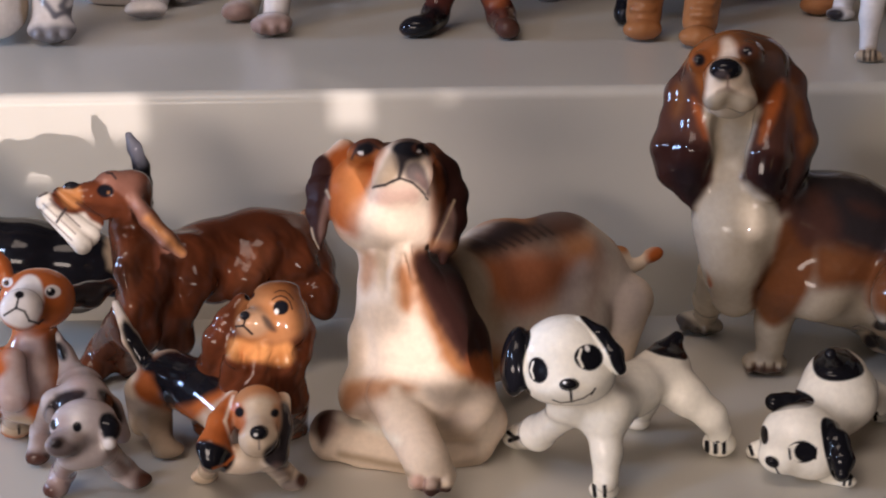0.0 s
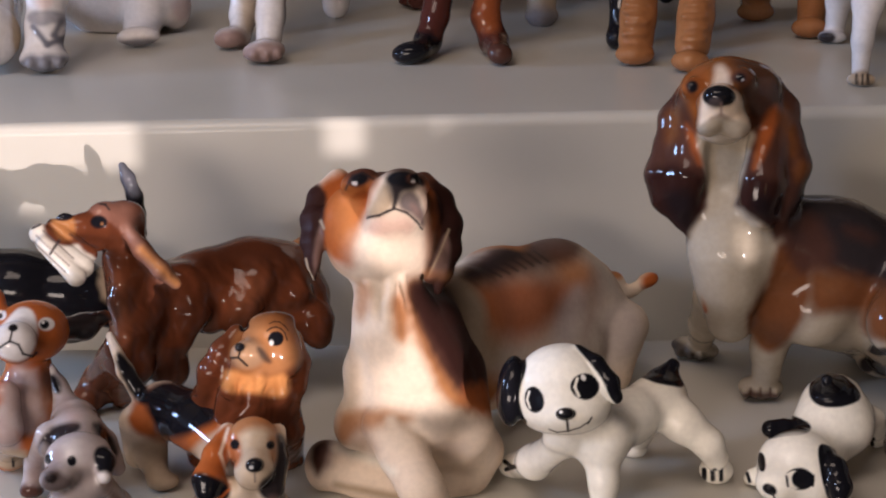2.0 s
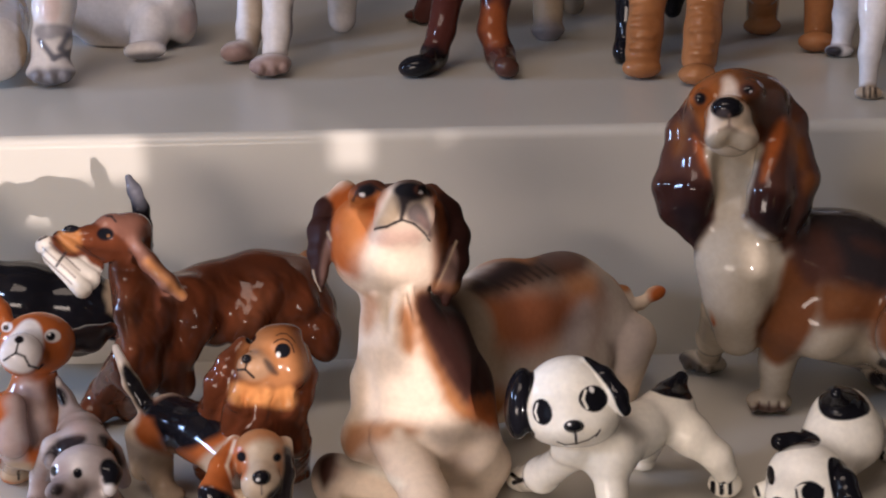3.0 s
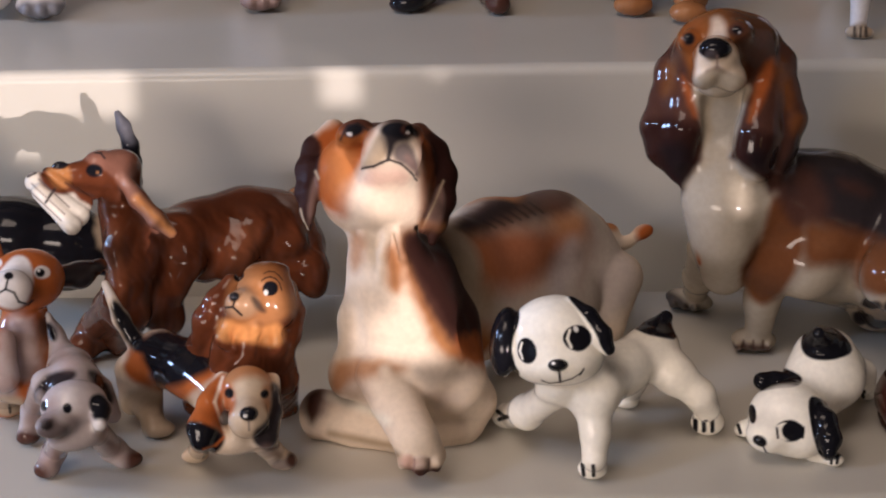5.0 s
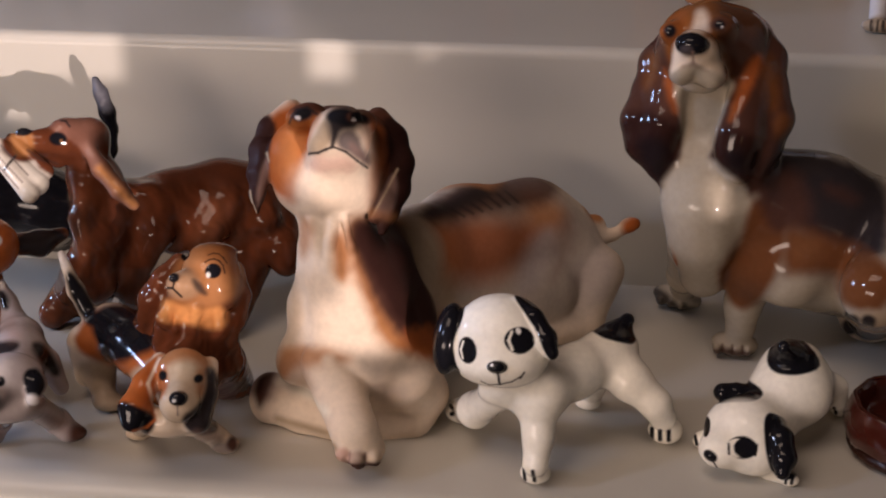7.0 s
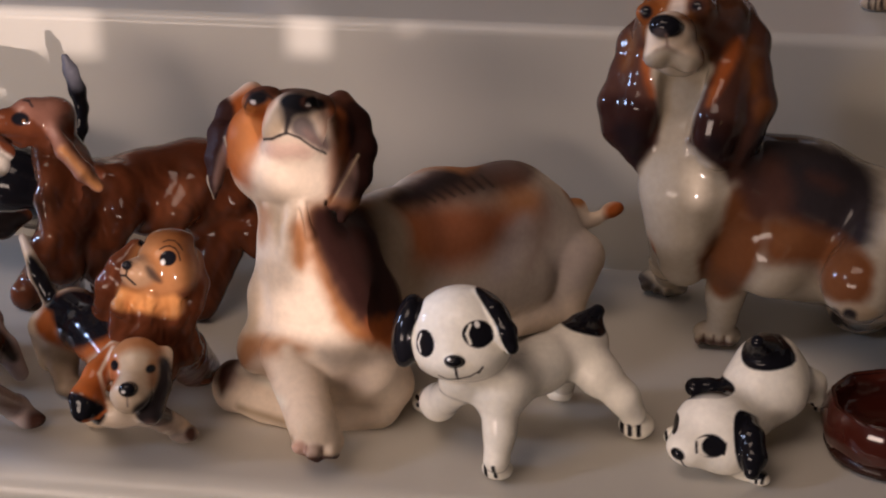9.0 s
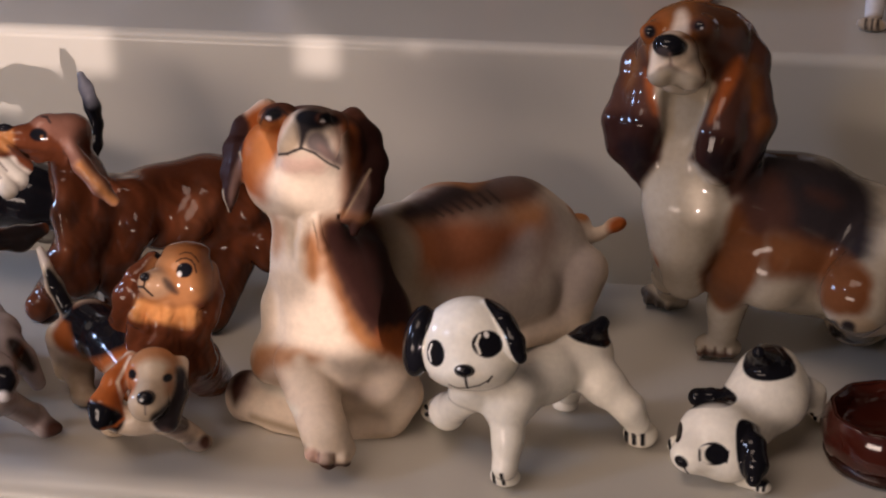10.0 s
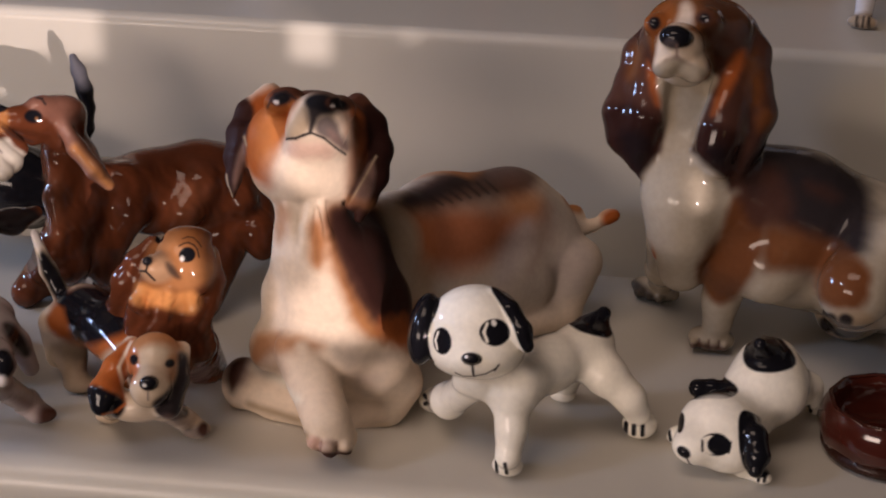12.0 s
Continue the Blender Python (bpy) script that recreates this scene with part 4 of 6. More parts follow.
def spotted_puppy():
    c = Clay(0.0566, -0.1380, 0.0403, -25.07, -3.01, 0, 0.36, PEARL)
    c.ball((-1.0, 3.7, 3.0), (13.7, 12.1, 11.8), 0, 2.5)
    c.ball((-1.1, -4.3, -2.0), (8.5, 5.3, 7.2), 0, 4)
    c.ball((4.7, -2.3, 1.0), (7.0, 5.7, 7.3), 0, 4)
    c.ball((-7.6, -2.1, 2.0), (6.0, 6.0, 7.3), 0, 4)
    c.ball((-0.6, -4.0, -9.6), (2.3, 1.5, 1.5), 0, 0.8)
    c.ball((-15.3, 2.2, 2.0), (4.5, 10.0, 6.4), -5, 1.0)
    c.limb((3.0, 13.1, -1.0), 2.1, (7.7, 9.6, -3.0), 2.8, 1.0)
    c.limb((7.7, 9.6, -3.0), 2.8, (11.4, 4.3, -4.0), 3.1, 1.0)
    c.limb((11.4, 4.3, -4.0), 3.1, (13.3, 0.6, -4.0), 2.0, 1.0)
    c.limb((3.3, -9.5, 9.0), 6.8, (10.1, -10.5, 10.0), 7.4, 3.7)
    c.limb((10.1, -10.5, 10.0), 7.4, (18.3, -5.2, 22.0), 7.3, 3.7)
    c.limb((18.3, -5.2, 22.0), 7.3, (28.7, 1.7, 34.0), 7.5, 3.7)
    c.ball((-1.5, -11.3, 7.0), (5.5, 3.9, 5.5), 0, 3)
    c.limb((9.4, -14.2, 9.0), 6.1, (10.4, -22.9, 9.0), 4.0, 3)
    c.limb((10.4, -22.9, 9.0), 4.0, (10.1, -30.6, 9.0), 3.7, 3)
    c.ball((9.8, -33.8, 14.8), (4.4, 3.2, 4.5), 0, 2.2)
    c.limb((-3.1, -13.6, 12.0), 4.5, (-9.4, -18.3, 24.0), 5.0, 2.5)
    c.limb((-9.4, -18.3, 24.0), 5.0, (-14.9, -20.0, 42.9), 4.2, 2.5)
    c.ball((-17.3, -20.4, 43.0), (3.5, 3.1, 3.8), 0, 2)
    c.limb((27.9, -0.9, 30.0), 7.8, (34.4, -6.7, 28.0), 5.7, 3)
    c.limb((34.4, -6.7, 28.0), 5.7, (41.6, -12.4, 28.0), 4.2, 3)
    c.limb((41.6, -12.4, 28.0), 4.2, (44.3, -16.9, 32.0), 3.9, 3)
    c.ball((45.4, -20.9, 41.0), (5.2, 4.3, 5.2), 0, 2.2)
    c.limb((24.0, -5.2, 34.0), 5.1, (22.6, -13.1, 54.0), 3.2, 3)
    c.ball((21.5, -15.9, 55.6), (3.9, 2.1, 3.6), 0, 2)
    c.limb((29.4, 6.5, 34.0), 4.1, (32.2, 10.6, 35.0), 2.1, 2.5)
    c.patch([(-12.0, 13.0), (-10.9, 8.5), (-13.5, 2.2), (-12.7, -4.1), (-10.3, -7.2), (-17.3, -12.1), (-22.2, 2.1), (-19.2, 13.2)], BLACK, 0.25, near=-14, far=14)
    c.patch([(1.1, 15.7), (4.6, 18.3), (14.0, 15.2), (18.8, 2.6), (16.0, -2.9), (11.9, -0.6), (9.7, 5.3), (5.9, 10.3)], BLACK, 0.25, far=10)
    c.dab(-9.1, -0.3, 2.7, 3.6, 12, BLACK, 0.22, front=True)
    c.stroke(-10.5, 1.9, -11.1, -0.3, 0.27, PEARL, 0.21)
    c.stroke(-11.1, -0.3, -10.3, -2.5, 0.27, PEARL, 0.21)
    c.dab(4.8, 3.4, 4.0, 3.6, 0, BLACK, 0.22, front=True)
    c.stroke(2.7, 5.6, 2.0, 3.2, 0.35, PEARL, 0.21)
    c.stroke(2.0, 3.2, 3.1, 0.8, 0.35, PEARL, 0.21)
    c.dab(4.3, 5.9, 0.6, 0.9, 25, WHITE, 0.21, front=True)
    c.dab(-0.5, -4.1, 2.8, 1.7, 0, BLACK, 0.25, front=True)
    c.dab(-1.8, -3.6, 0.5, 0.4, 0, WHITE, 0.19, front=True)
    c.stroke(-0.2, -5.5, 0.2, -8.7, 0.35, BLACK, 0.21)
    c.stroke(-5.0, -8.4, -2.8, -9.2, 0.17, SOOT, 0.21)
    c.stroke(-2.8, -9.2, 0.2, -8.8, 0.17, SOOT, 0.21)
    c.stroke(0.2, -8.8, 3.4, -7.8, 0.17, SOOT, 0.21)
    c.stroke(3.4, -7.8, 5.8, -6.2, 0.17, SOOT, 0.21)
    c.stroke(5.6, -6.7, 6.6, -5.1, 0.25, BLACK, 0.21)
    c.patch([(20.5, 7.8), (26.4, 9.1), (29.7, 13.6), (34.8, 14.5), (36.0, 3.5), (30.6, 4.1), (25.5, 5.0)], BLACK, 0.34, near=14)
    c.stroke(6.8, -32.6, 7.2, -35.7, 0.57, BLACK, 0.21, front=False)
    c.stroke(9.7, -32.5, 10.0, -35.6, 0.57, BLACK, 0.21, front=False)
    c.stroke(41.4, -20.7, 41.5, -23.7, 0.68, BLACK, 0.22, front=False)
    c.stroke(43.7, -20.6, 43.9, -23.6, 0.68, BLACK, 0.22, front=False)
    c.stroke(46.2, -20.6, 46.4, -23.6, 0.67, BLACK, 0.22, front=False)
    c.stroke(-18.7, -18.9, -16.5, -20.2, 0.69, BLACK, 0.22, front=False)
    c.stroke(-18.2, -21.3, -15.4, -20.0, 0.69, BLACK, 0.22, front=False)
    return c.make("dog_figurine", "glossy white puppy with black ears, standing with spread legs", glazed, "dog figurine", "dog figurines on the lower shelf")


spotted_puppy()


def crouching_puppy():
    c = Clay(0.1275, -0.1220, 0.0152, -26.58, -13.10, 0, 0.36, PEARL)
    c.ball((-2.0, -4.5, -1.0), (11.6, 10.6, 10.3), 0, 2.5)
    c.ball((-7.1, -10.2, -8.0), (6.5, 5.2, 5.9), 0, 4)
    c.ball((-9.3, -11.7, -12.5), (1.9, 1.5, 1.5), 0, 0.8)
    c.ball((2.2, -10.0, -4.0), (6.6, 5.9, 6.6), 0, 4)
    c.limb((-10.3, 5.5, 4.0), 2.7, (-6.7, 6.2, 5.0), 2.5, 1.0)
    c.limb((-6.7, 6.2, 5.0), 2.5, (-2.0, 5.5, 7.0), 1.2, 1.0)
    c.limb((5.0, 0.1, -3.0), 2.0, (8.1, -4.5, -6.0), 3.8, 1.0)
    c.limb((8.1, -4.5, -6.0), 3.8, (10.0, -9.6, -8.0), 3.6, 1.0)
    c.limb((10.0, -9.6, -8.0), 3.6, (10.2, -13.3, -9.0), 2.1, 1.0)
    c.limb((3.5, 2.5, 10.0), 9.9, (7.1, 9.4, 14.0), 9.9, 4)
    c.limb((7.1, 9.4, 14.0), 9.9, (7.8, 14.4, 16.0), 9.6, 4)
    c.ball((11.2, 8.1, 14.0), (8.5, 7.9, 7.9), 0, 4)
    c.limb((6.0, 19.3, 8.0), 4.8, (5.1, 20.9, 2.0), 2.0, 2)
    c.limb((13.6, 11.9, 20.0), 6.6, (19.0, 10.8, 26.0), 4.2, 3)
    c.limb((19.0, 10.8, 26.0), 4.2, (21.2, 7.3, 28.0), 2.5, 3)
    c.ball((21.9, 5.1, 38.7), (2.9, 2.3, 2.9), 0, 1.6)
    c.limb((-10.1, -8.0, 4.0), 3.7, (-14.3, -9.1, 6.0), 2.7, 2.5)
    c.ball((-15.5, -9.7, 9.2), (2.1, 2.1, 2.7), 0, 1.6)
    c.limb((7.3, -13.3, 1.0), 4.3, (11.4, -15.3, 0.0), 2.3, 2.5)
    c.ball((12.1, -15.4, -1.7), (2.6, 1.8, 2.3), 0, 1.6)
    c.patch([(-14.1, 1.3), (-13.8, 8.9), (-7.3, 11.2), (1.9, 8.0), (0.5, 4.5), (-6.8, 3.3)], BLACK, 0.27, near=-6, far=16)
    c.patch([(2.9, 2.2), (6.9, 2.2), (14.4, -3.6), (15.0, -14.0), (9.7, -16.6), (6.8, -13.7), (4.4, -6.2)], BLACK, 0.26, far=-1)
    c.dab(-12.2, -4.5, 1.2, 2.8, 10, BLACK, 0.23, front=True)
    c.dab(-1.2, -8.3, 4.1, 3.1, 0, BLACK, 0.23, front=True)
    c.dab(-2.4, -8.6, 3.1, 2.5, 0, PEARL, 0.21, front=True)
    c.dab(-0.5, -8.3, 2.9, 2.8, 0, BLACK, 0.23, front=True)
    c.stroke(-4.9, -7.9, -4.4, -10.6, 0.33, BLACK, 0.21)
    c.stroke(2.6, -7.0, 2.5, -9.9, 0.33, BLACK, 0.21)
    c.dab(-9.4, -12.0, 2.1, 1.5, -25, BLACK, 0.26, front=True)
    c.stroke(-8.5, -13.2, -7.4, -15.2, 0.26, BLACK, 0.21)
    c.stroke(-7.4, -15.2, -3.8, -16.8, 0.26, BLACK, 0.21)
    c.patch([(-0.5, 18.2), (2.3, 25.3), (7.2, 26.3), (17.3, 17.6), (10.4, 13.3), (2.1, 13.1)], BLACK, 0.34, near=-12)
    c.stroke(11.3, -14.6, 11.1, -16.6, 0.46, BLACK, 0.21, front=False)
    c.stroke(12.9, -14.4, 12.7, -16.4, 0.46, BLACK, 0.21, front=False)
    c.stroke(-16.4, -8.3, -15.5, -10.6, 0.58, BLACK, 0.22, front=False)
    c.stroke(20.3, 5.4, 20.7, 3.7, 0.56, BLACK, 0.23, front=False)
    return c.make("dog_figurine", "glossy white puppy with black ears crouching, rump raised", glazed, "dog figurine", "dog figurines on the lower shelf")


crouching_puppy()


def sitting_spaniel():
    c = Clay(-0.0298, -0.1280, 0.0439, -23.76, 9.88, 0, 0.36, SETTER)
    c.ball((2.9, 9.5, -2.0), (8.4, 7.8, 8.1), 0, 2.5)
    c.ball((4.0, 15.9, -0.0), (6.2, 2.6, 5.9), 0, 3)
    c.ball((-3.7, 6.9, -9.0), (5.1, 4.0, 5.1), 0, 3)
    c.ball((-5.9, 8.8, -14.0), (1.6, 1.3, 1.3), 0, 0.8)
    c.ball((-3.3, 3.9, -6.0), (4.8, 2.2, 4.2), 0, 3)
    c.ball((5.3, 4.1, -3.0), (5.8, 5.5, 5.8), 0, 4)
    c.limb((-6.6, 13.4, 4.0), 2.6, (-10.8, 8.3, 4.0), 3.6, 2)
    c.limb((-10.8, 8.3, 4.0), 3.6, (-14.1, 3.0, 6.0), 4.3, 2)
    c.limb((-14.1, 3.0, 6.0), 4.3, (-16.1, -1.8, 8.0), 3.3, 2)
    c.limb((9.9, 10.5, 2.0), 2.3, (10.9, 3.3, 0.0), 2.9, 2)
    c.limb((10.9, 3.3, 0.0), 2.9, (10.1, -3.5, 0.0), 2.4, 2)
    c.limb((-2.5, 0.4, 1.0), 7.8, (-3.5, -8.2, 6.0), 9.9, 3.7)
    c.limb((-3.5, -8.2, 6.0), 9.9, (-4.0, -16.9, 8.0), 10.2, 3.7)
    c.limb((5.7, -6.4, -0.0), 4.6, (6.5, -15.6, 6.0), 4.0, 2.5)
    c.limb((6.5, -15.6, 6.0), 4.0, (7.2, -23.6, 43.0), 3.9, 2.5)
    c.ball((7.0, -26.5, 41.3), (4.3, 2.3, 4.3), 0, 2)
    c.limb((-9.0, -5.3, 0.0), 4.5, (-11.0, -14.1, 6.0), 3.9, 2.5)
    c.limb((-11.0, -14.1, 6.0), 3.9, (-13.3, -22.8, 44.7), 3.9, 2.5)
    c.limb((-15.0, -4.8, 14.0), 6.3, (-18.7, -15.2, 39.8), 6.7, 3)
    c.limb((-18.7, -15.2, 39.8), 6.7, (-18.9, -21.5, 45.2), 6.1, 3)
    c.limb((4.2, -15.6, 16.0), 6.4, (2.9, -23.2, 41.4), 6.4, 3)
    c.limb((-7.6, 2.6, -7.0), 1.4, (-10.1, -2.8, -6.0), 1.8, 2)
    c.limb((-10.1, -2.8, -6.0), 1.8, (-7.1, -5.4, -5.0), 1.1, 2)
    c.limb((-0.7, 0.1, -8.0), 1.3, (-1.7, -5.8, -5.0), 1.3, 2)
    c.limb((4.9, -0.7, -5.0), 1.4, (5.3, -6.4, -4.0), 1.3, 2)
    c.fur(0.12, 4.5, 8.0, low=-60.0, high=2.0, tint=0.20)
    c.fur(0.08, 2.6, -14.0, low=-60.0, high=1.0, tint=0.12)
    c.patch([(-6.9, 13.7), (-2.7, 17.4), (5.3, 17.9), (12.1, 12.3), (12.1, 5.1), (7.3, 0.6), (-0.7, 0.1), (-6.8, 2.5), (-8.9, 6.6)], TAN, 1.59, far=10)
    c.patch([(-8.8, 9.0), (-3.0, 11.8), (0.7, 8.3), (1.2, 4.3), (-3.7, 2.3), (-8.3, 4.2)], BUFF, 1.27, far=0, amount=0.45)
    c.patch([(-1.0, 18.1), (7.0, 19.1), (12.1, 12.3), (10.2, 7.6), (3.5, 14.5), (-2.8, 15.0)], BROWN, 2.23, far=12, amount=0.7)
    # light orange chest band, with the sunlight on it painted in
    c.patch([(-11.8, 2.9), (-6.8, 2.5), (-0.7, 0.1), (7.3, 0.8), (7.6, -5.0), (3.7, -6.3), (-3.3, -4.1), (-11.6, -3.5)], TANL, 1.27, far=2, amount=0.85)
    c.patch([(-1.4, 8.5), (0.2, 8.4), (3.1, 4.2), (1.8, 3.5), (-0.3, 5.2)], SOOT, 0.80, far=0, amount=0.8)
    c.dab(4.3, 10.5, 2.2, 2.1, 0, BLACK, 0.24, front=True)
    c.dab(3.0, 9.4, 0.6, 0.8, 0, WHITE, 0.22, front=True, amount=0.8)
    c.stroke(2.1, 12.9, 3.3, 13.6, 0.18, BLACK, 0.21)
    c.stroke(3.3, 13.6, 4.6, 13.8, 0.18, BLACK, 0.21)
    c.stroke(4.6, 13.8, 6.0, 13.2, 0.18, BLACK, 0.21)
    c.stroke(6.0, 13.2, 7.0, 11.9, 0.18, BLACK, 0.21)
    c.stroke(7.0, 11.9, 7.5, 9.8, 0.18, BLACK, 0.21)
    c.stroke(2.9, 14.9, 4.2, 15.4, 0.14, BLACK, 0.22)
    c.stroke(4.2, 15.4, 5.8, 15.2, 0.14, BLACK, 0.22)
    c.stroke(5.8, 15.2, 7.1, 14.0, 0.14, BLACK, 0.22)
    c.stroke(7.1, 14.0, 8.0, 12.6, 0.14, BLACK, 0.22)
    c.dab(-4.3, 14.9, 1.6, 1.3, 25, BLACK, 0.24, front=True)
    c.dab(-5.8, 8.8, 1.4, 1.3, 0, BLACK, 0.24, front=True)
    c.stroke(-5.8, 7.7, -6.4, 6.1, 0.27, BLACK, 0.21)
    c.stroke(-8.5, 6.1, -6.4, 6.0, 0.32, BLACK, 0.21)
    c.stroke(-6.4, 6.0, -4.2, 3.6, 0.32, BLACK, 0.21)
    return c.make("dog_figurine", "small glazed orange-brown sitting spaniel with wavy ears", glazed, "dog figurine", "dog figurines on the lower shelf")


sitting_spaniel()


def setter_with_newspaper():
    c = Clay(-0.0708, -0.0580, 0.0482, -19.72, 13.37, 0, 0.48, SETTER)
    c.ball((-14.6, 20.1, -19.0), (7.9, 6.8, 7.5), 0, 2.5)
    c.ball((-18.3, 23.4, -24.0), (3.9, 3.2, 4.3), 0, 4)
    c.ball((-10.3, 21.7, -16.0), (5.1, 4.7, 6.2), 0, 4)
    c.limb((-19.0, 19.1, -24.0), 5.0, (-24.4, 19.6, -27.0), 3.5, 3)
    c.limb((-24.4, 19.6, -27.0), 3.5, (-28.1, 19.8, -28.0), 2.6, 3)
    c.ball((-29.5, 22.5, -29.0), (2.4, 1.6, 1.7), 0, 1.2)
    c.limb((-20.9, 14.4, -22.0), 3.0, (-27.4, 16.9, -26.0), 1.8, 2)
    c.limb((-11.2, 17.4, -24.0), 2.3, (-7.2, 10.6, -27.0), 2.8, 1.8)
    c.limb((-7.2, 10.6, -27.0), 2.8, (-1.8, 3.7, -28.0), 2.8, 1.8)
    c.limb((-1.8, 3.7, -28.0), 2.8, (2.3, -0.9, -27.0), 1.8, 1.8)
    c.limb((-13.0, 14.8, -14.0), 6.9, (-11.1, 5.6, -8.0), 8.1, 5)
    c.limb((-11.1, 5.6, -8.0), 8.1, (-8.8, -4.8, -2.0), 10.1, 5)
    c.limb((-8.8, -4.8, -2.0), 10.1, (-6.3, -13.5, 2.0), 10.9, 5)
    c.limb((-1.8, -4.1, 4.0), 11.4, (13.4, -4.2, 9.0), 13.5, 5)
    c.limb((13.4, -4.2, 9.0), 13.5, (28.2, -2.4, 13.0), 14.4, 5)
    c.limb((28.2, -2.4, 13.0), 14.4, (38.0, -4.8, 16.0), 14.6, 5)
    c.limb((38.0, -4.8, 16.0), 14.6, (43.4, -10.4, 18.0), 11.5, 5)
    c.limb((45.6, -10.6, 12.0), 8.6, (47.8, -19.0, 6.0), 6.6, 3.5)
    c.limb((47.8, -19.0, 6.0), 6.6, (48.8, -23.5, 4.0), 4.2, 3.5)
    c.limb((37.2, -17.4, 14.0), 9.5, (28.6, -41.9, 8.3), 5.9, 3.7)
    c.limb((-11.6, -12.8, -8.0), 8.5, (-13.7, -25.7, -4.0), 6.7, 3)
    c.limb((-13.7, -25.7, -4.0), 6.7, (-17.8, -36.5, 26.1), 5.9, 3)
    c.limb((-16.5, -19.7, -10.0), 5.9, (-25.5, -32.2, 26.3), 6.3, 3)
    c.limb((-25.5, -32.2, 26.3), 6.3, (-31.1, -37.9, 22.4), 5.4, 3)
    c.limb((-1.9, -18.6, 0.0), 7.1, (-1.7, -29.3, 6.0), 5.7, 3)
    c.limb((-1.7, -29.3, 6.0), 5.7, (-3.9, -37.7, 22.7), 5.1, 3)
    c.limb((42.2, 3.8, 26.0), 4.8, (49.0, 8.4, 34.0), 3.5, 3)
    c.limb((6.0, 0.5, -4.0), 4.9, (7.2, -10.9, -6.0), 4.1, 5)
    c.limb((7.2, -10.9, -6.0), 4.1, (3.4, -19.0, -3.0), 3.0, 5)
    c.limb((30.4, -1.6, -0.0), 5.7, (23.8, -10.5, -2.0), 4.5, 5)
    c.limb((23.8, -10.5, -2.0), 4.5, (20.6, -16.0, -0.0), 3.4, 5)
    c.limb((39.4, -0.4, 4.0), 4.6, (42.9, -8.4, 2.0), 4.2, 4)
    c.limb((-13.8, 5.7, -16.0), 2.5, (-15.8, -5.0, -14.0), 2.9, 4)
    c.limb((-15.8, -5.0, -14.0), 2.9, (-14.4, -16.1, -16.0), 2.2, 4)
    c.limb((-37.1, 18.2, -30.0), 3.3, (-25.6, 6.9, -36.0), 3.8, 1.2)
    c.limb((-35.8, 14.8, -34.0), 2.6, (-27.0, 3.9, -40.0), 2.9, 1.2)
    c.limb((-33.3, 20.8, -28.0), 1.9, (-23.0, 10.6, -34.0), 2.6, 1.2)
    c.limb((-36.0, 15.0, -55.0), 0.2, (-26.1, 4.4, -62.0), 0.2, 1, cut=True)
    c.limb((-33.8, 16.9, -52.0), 0.2, (-25.0, 7.3, -58.0), 0.2, 1, cut=True)
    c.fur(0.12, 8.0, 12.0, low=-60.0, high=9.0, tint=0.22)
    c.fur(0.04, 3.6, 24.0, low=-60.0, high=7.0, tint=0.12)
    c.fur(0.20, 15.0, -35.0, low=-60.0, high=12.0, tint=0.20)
    c.patch([(4.7, 6.3), (22.1, 11.5), (44.7, 9.1), (47.6, -1.2), (32.4, 0.1), (13.5, -0.1)], SETDARK, 4.92, amount=0.55)
    c.patch([(-18.2, 2.5), (-12.7, 3.8), (-11.5, -12.7), (-16.0, -23.3), (-18.9, -12.0)], SETLITE, 3.63, amount=0.7)
    c.patch([(22.8, -0.9), (30.5, 0.3), (31.7, -7.4), (23.6, -14.3), (17.8, -15.7)], SETLITE, 3.41, amount=0.8)
    c.patch([(3.7, -4.9), (11.3, -3.7), (11.3, -15.1), (4.3, -20.1)], SETDARK, 3.39, amount=0.6)
    c.patch([(-8.9, -5.7), (-1.8, -4.4), (-2.9, -17.5), (-10.2, -20.6)], SETDARK, 3.37, amount=0.5)
    c.patch([(-32.4, -34.0), (-22.4, -25.5), (-13.3, -28.3), (-16.6, -45.2), (-33.2, -43.5)], SETLITE, 3.79, amount=0.35)
    c.patch([(40.2, 7.1), (45.8, 12.8), (51.8, 11.2), (50.2, 3.2), (44.8, 1.6)], TAN, 2.03, near=12, amount=0.8)
    # pink and tan here paint the light on the head and the ear's highlight
    c.patch([(-23.9, 24.3), (-16.5, 29.1), (-7.9, 26.6), (-6.5, 19.3), (-10.9, 12.5), (-19.6, 13.2), (-22.6, 18.8)], PINK, 3.20, far=-4, amount=0.22)
    c.patch([(-12.4, 19.8), (-9.6, 17.8), (3.8, -0.5), (2.7, -3.4), (-1.6, -1.8), (-9.5, 8.8)], PINK, 1.79, far=-10, amount=0.35)
    c.stroke(-7.2, 10.7, 2.4, -0.9, 0.90, TANL, 1.79, far=-14, front=False)
    c.dab(-31.8, 12.5, 11.3, 7.6, -35, PAPER, 0.54, far=-20)
    c.dab(-24.8, 4.9, 7.2, 5.5, -20, PAPER, 0.54, far=-20)
    c.dab(-27.5, 19.3, 8.1, 5.8, 0, SETTER, 0.9, far=-10)
    c.dab(-19.4, 15.1, 7.1, 5.7, -20, SETTER, 0.9, far=-10)
    c.stroke(-36.5, 22.4, -32.8, 21.7, 0.26, SOOT, 0.25, front=False)
    c.stroke(-34.1, 21.8, -30.4, 21.1, 0.26, SOOT, 0.25, front=False)
    c.stroke(-31.8, 21.3, -28.1, 20.6, 0.26, SOOT, 0.25, front=False)
    c.stroke(-34.1, 11.5, -31.1, 15.7, 0.41, SOOT, 0.3)
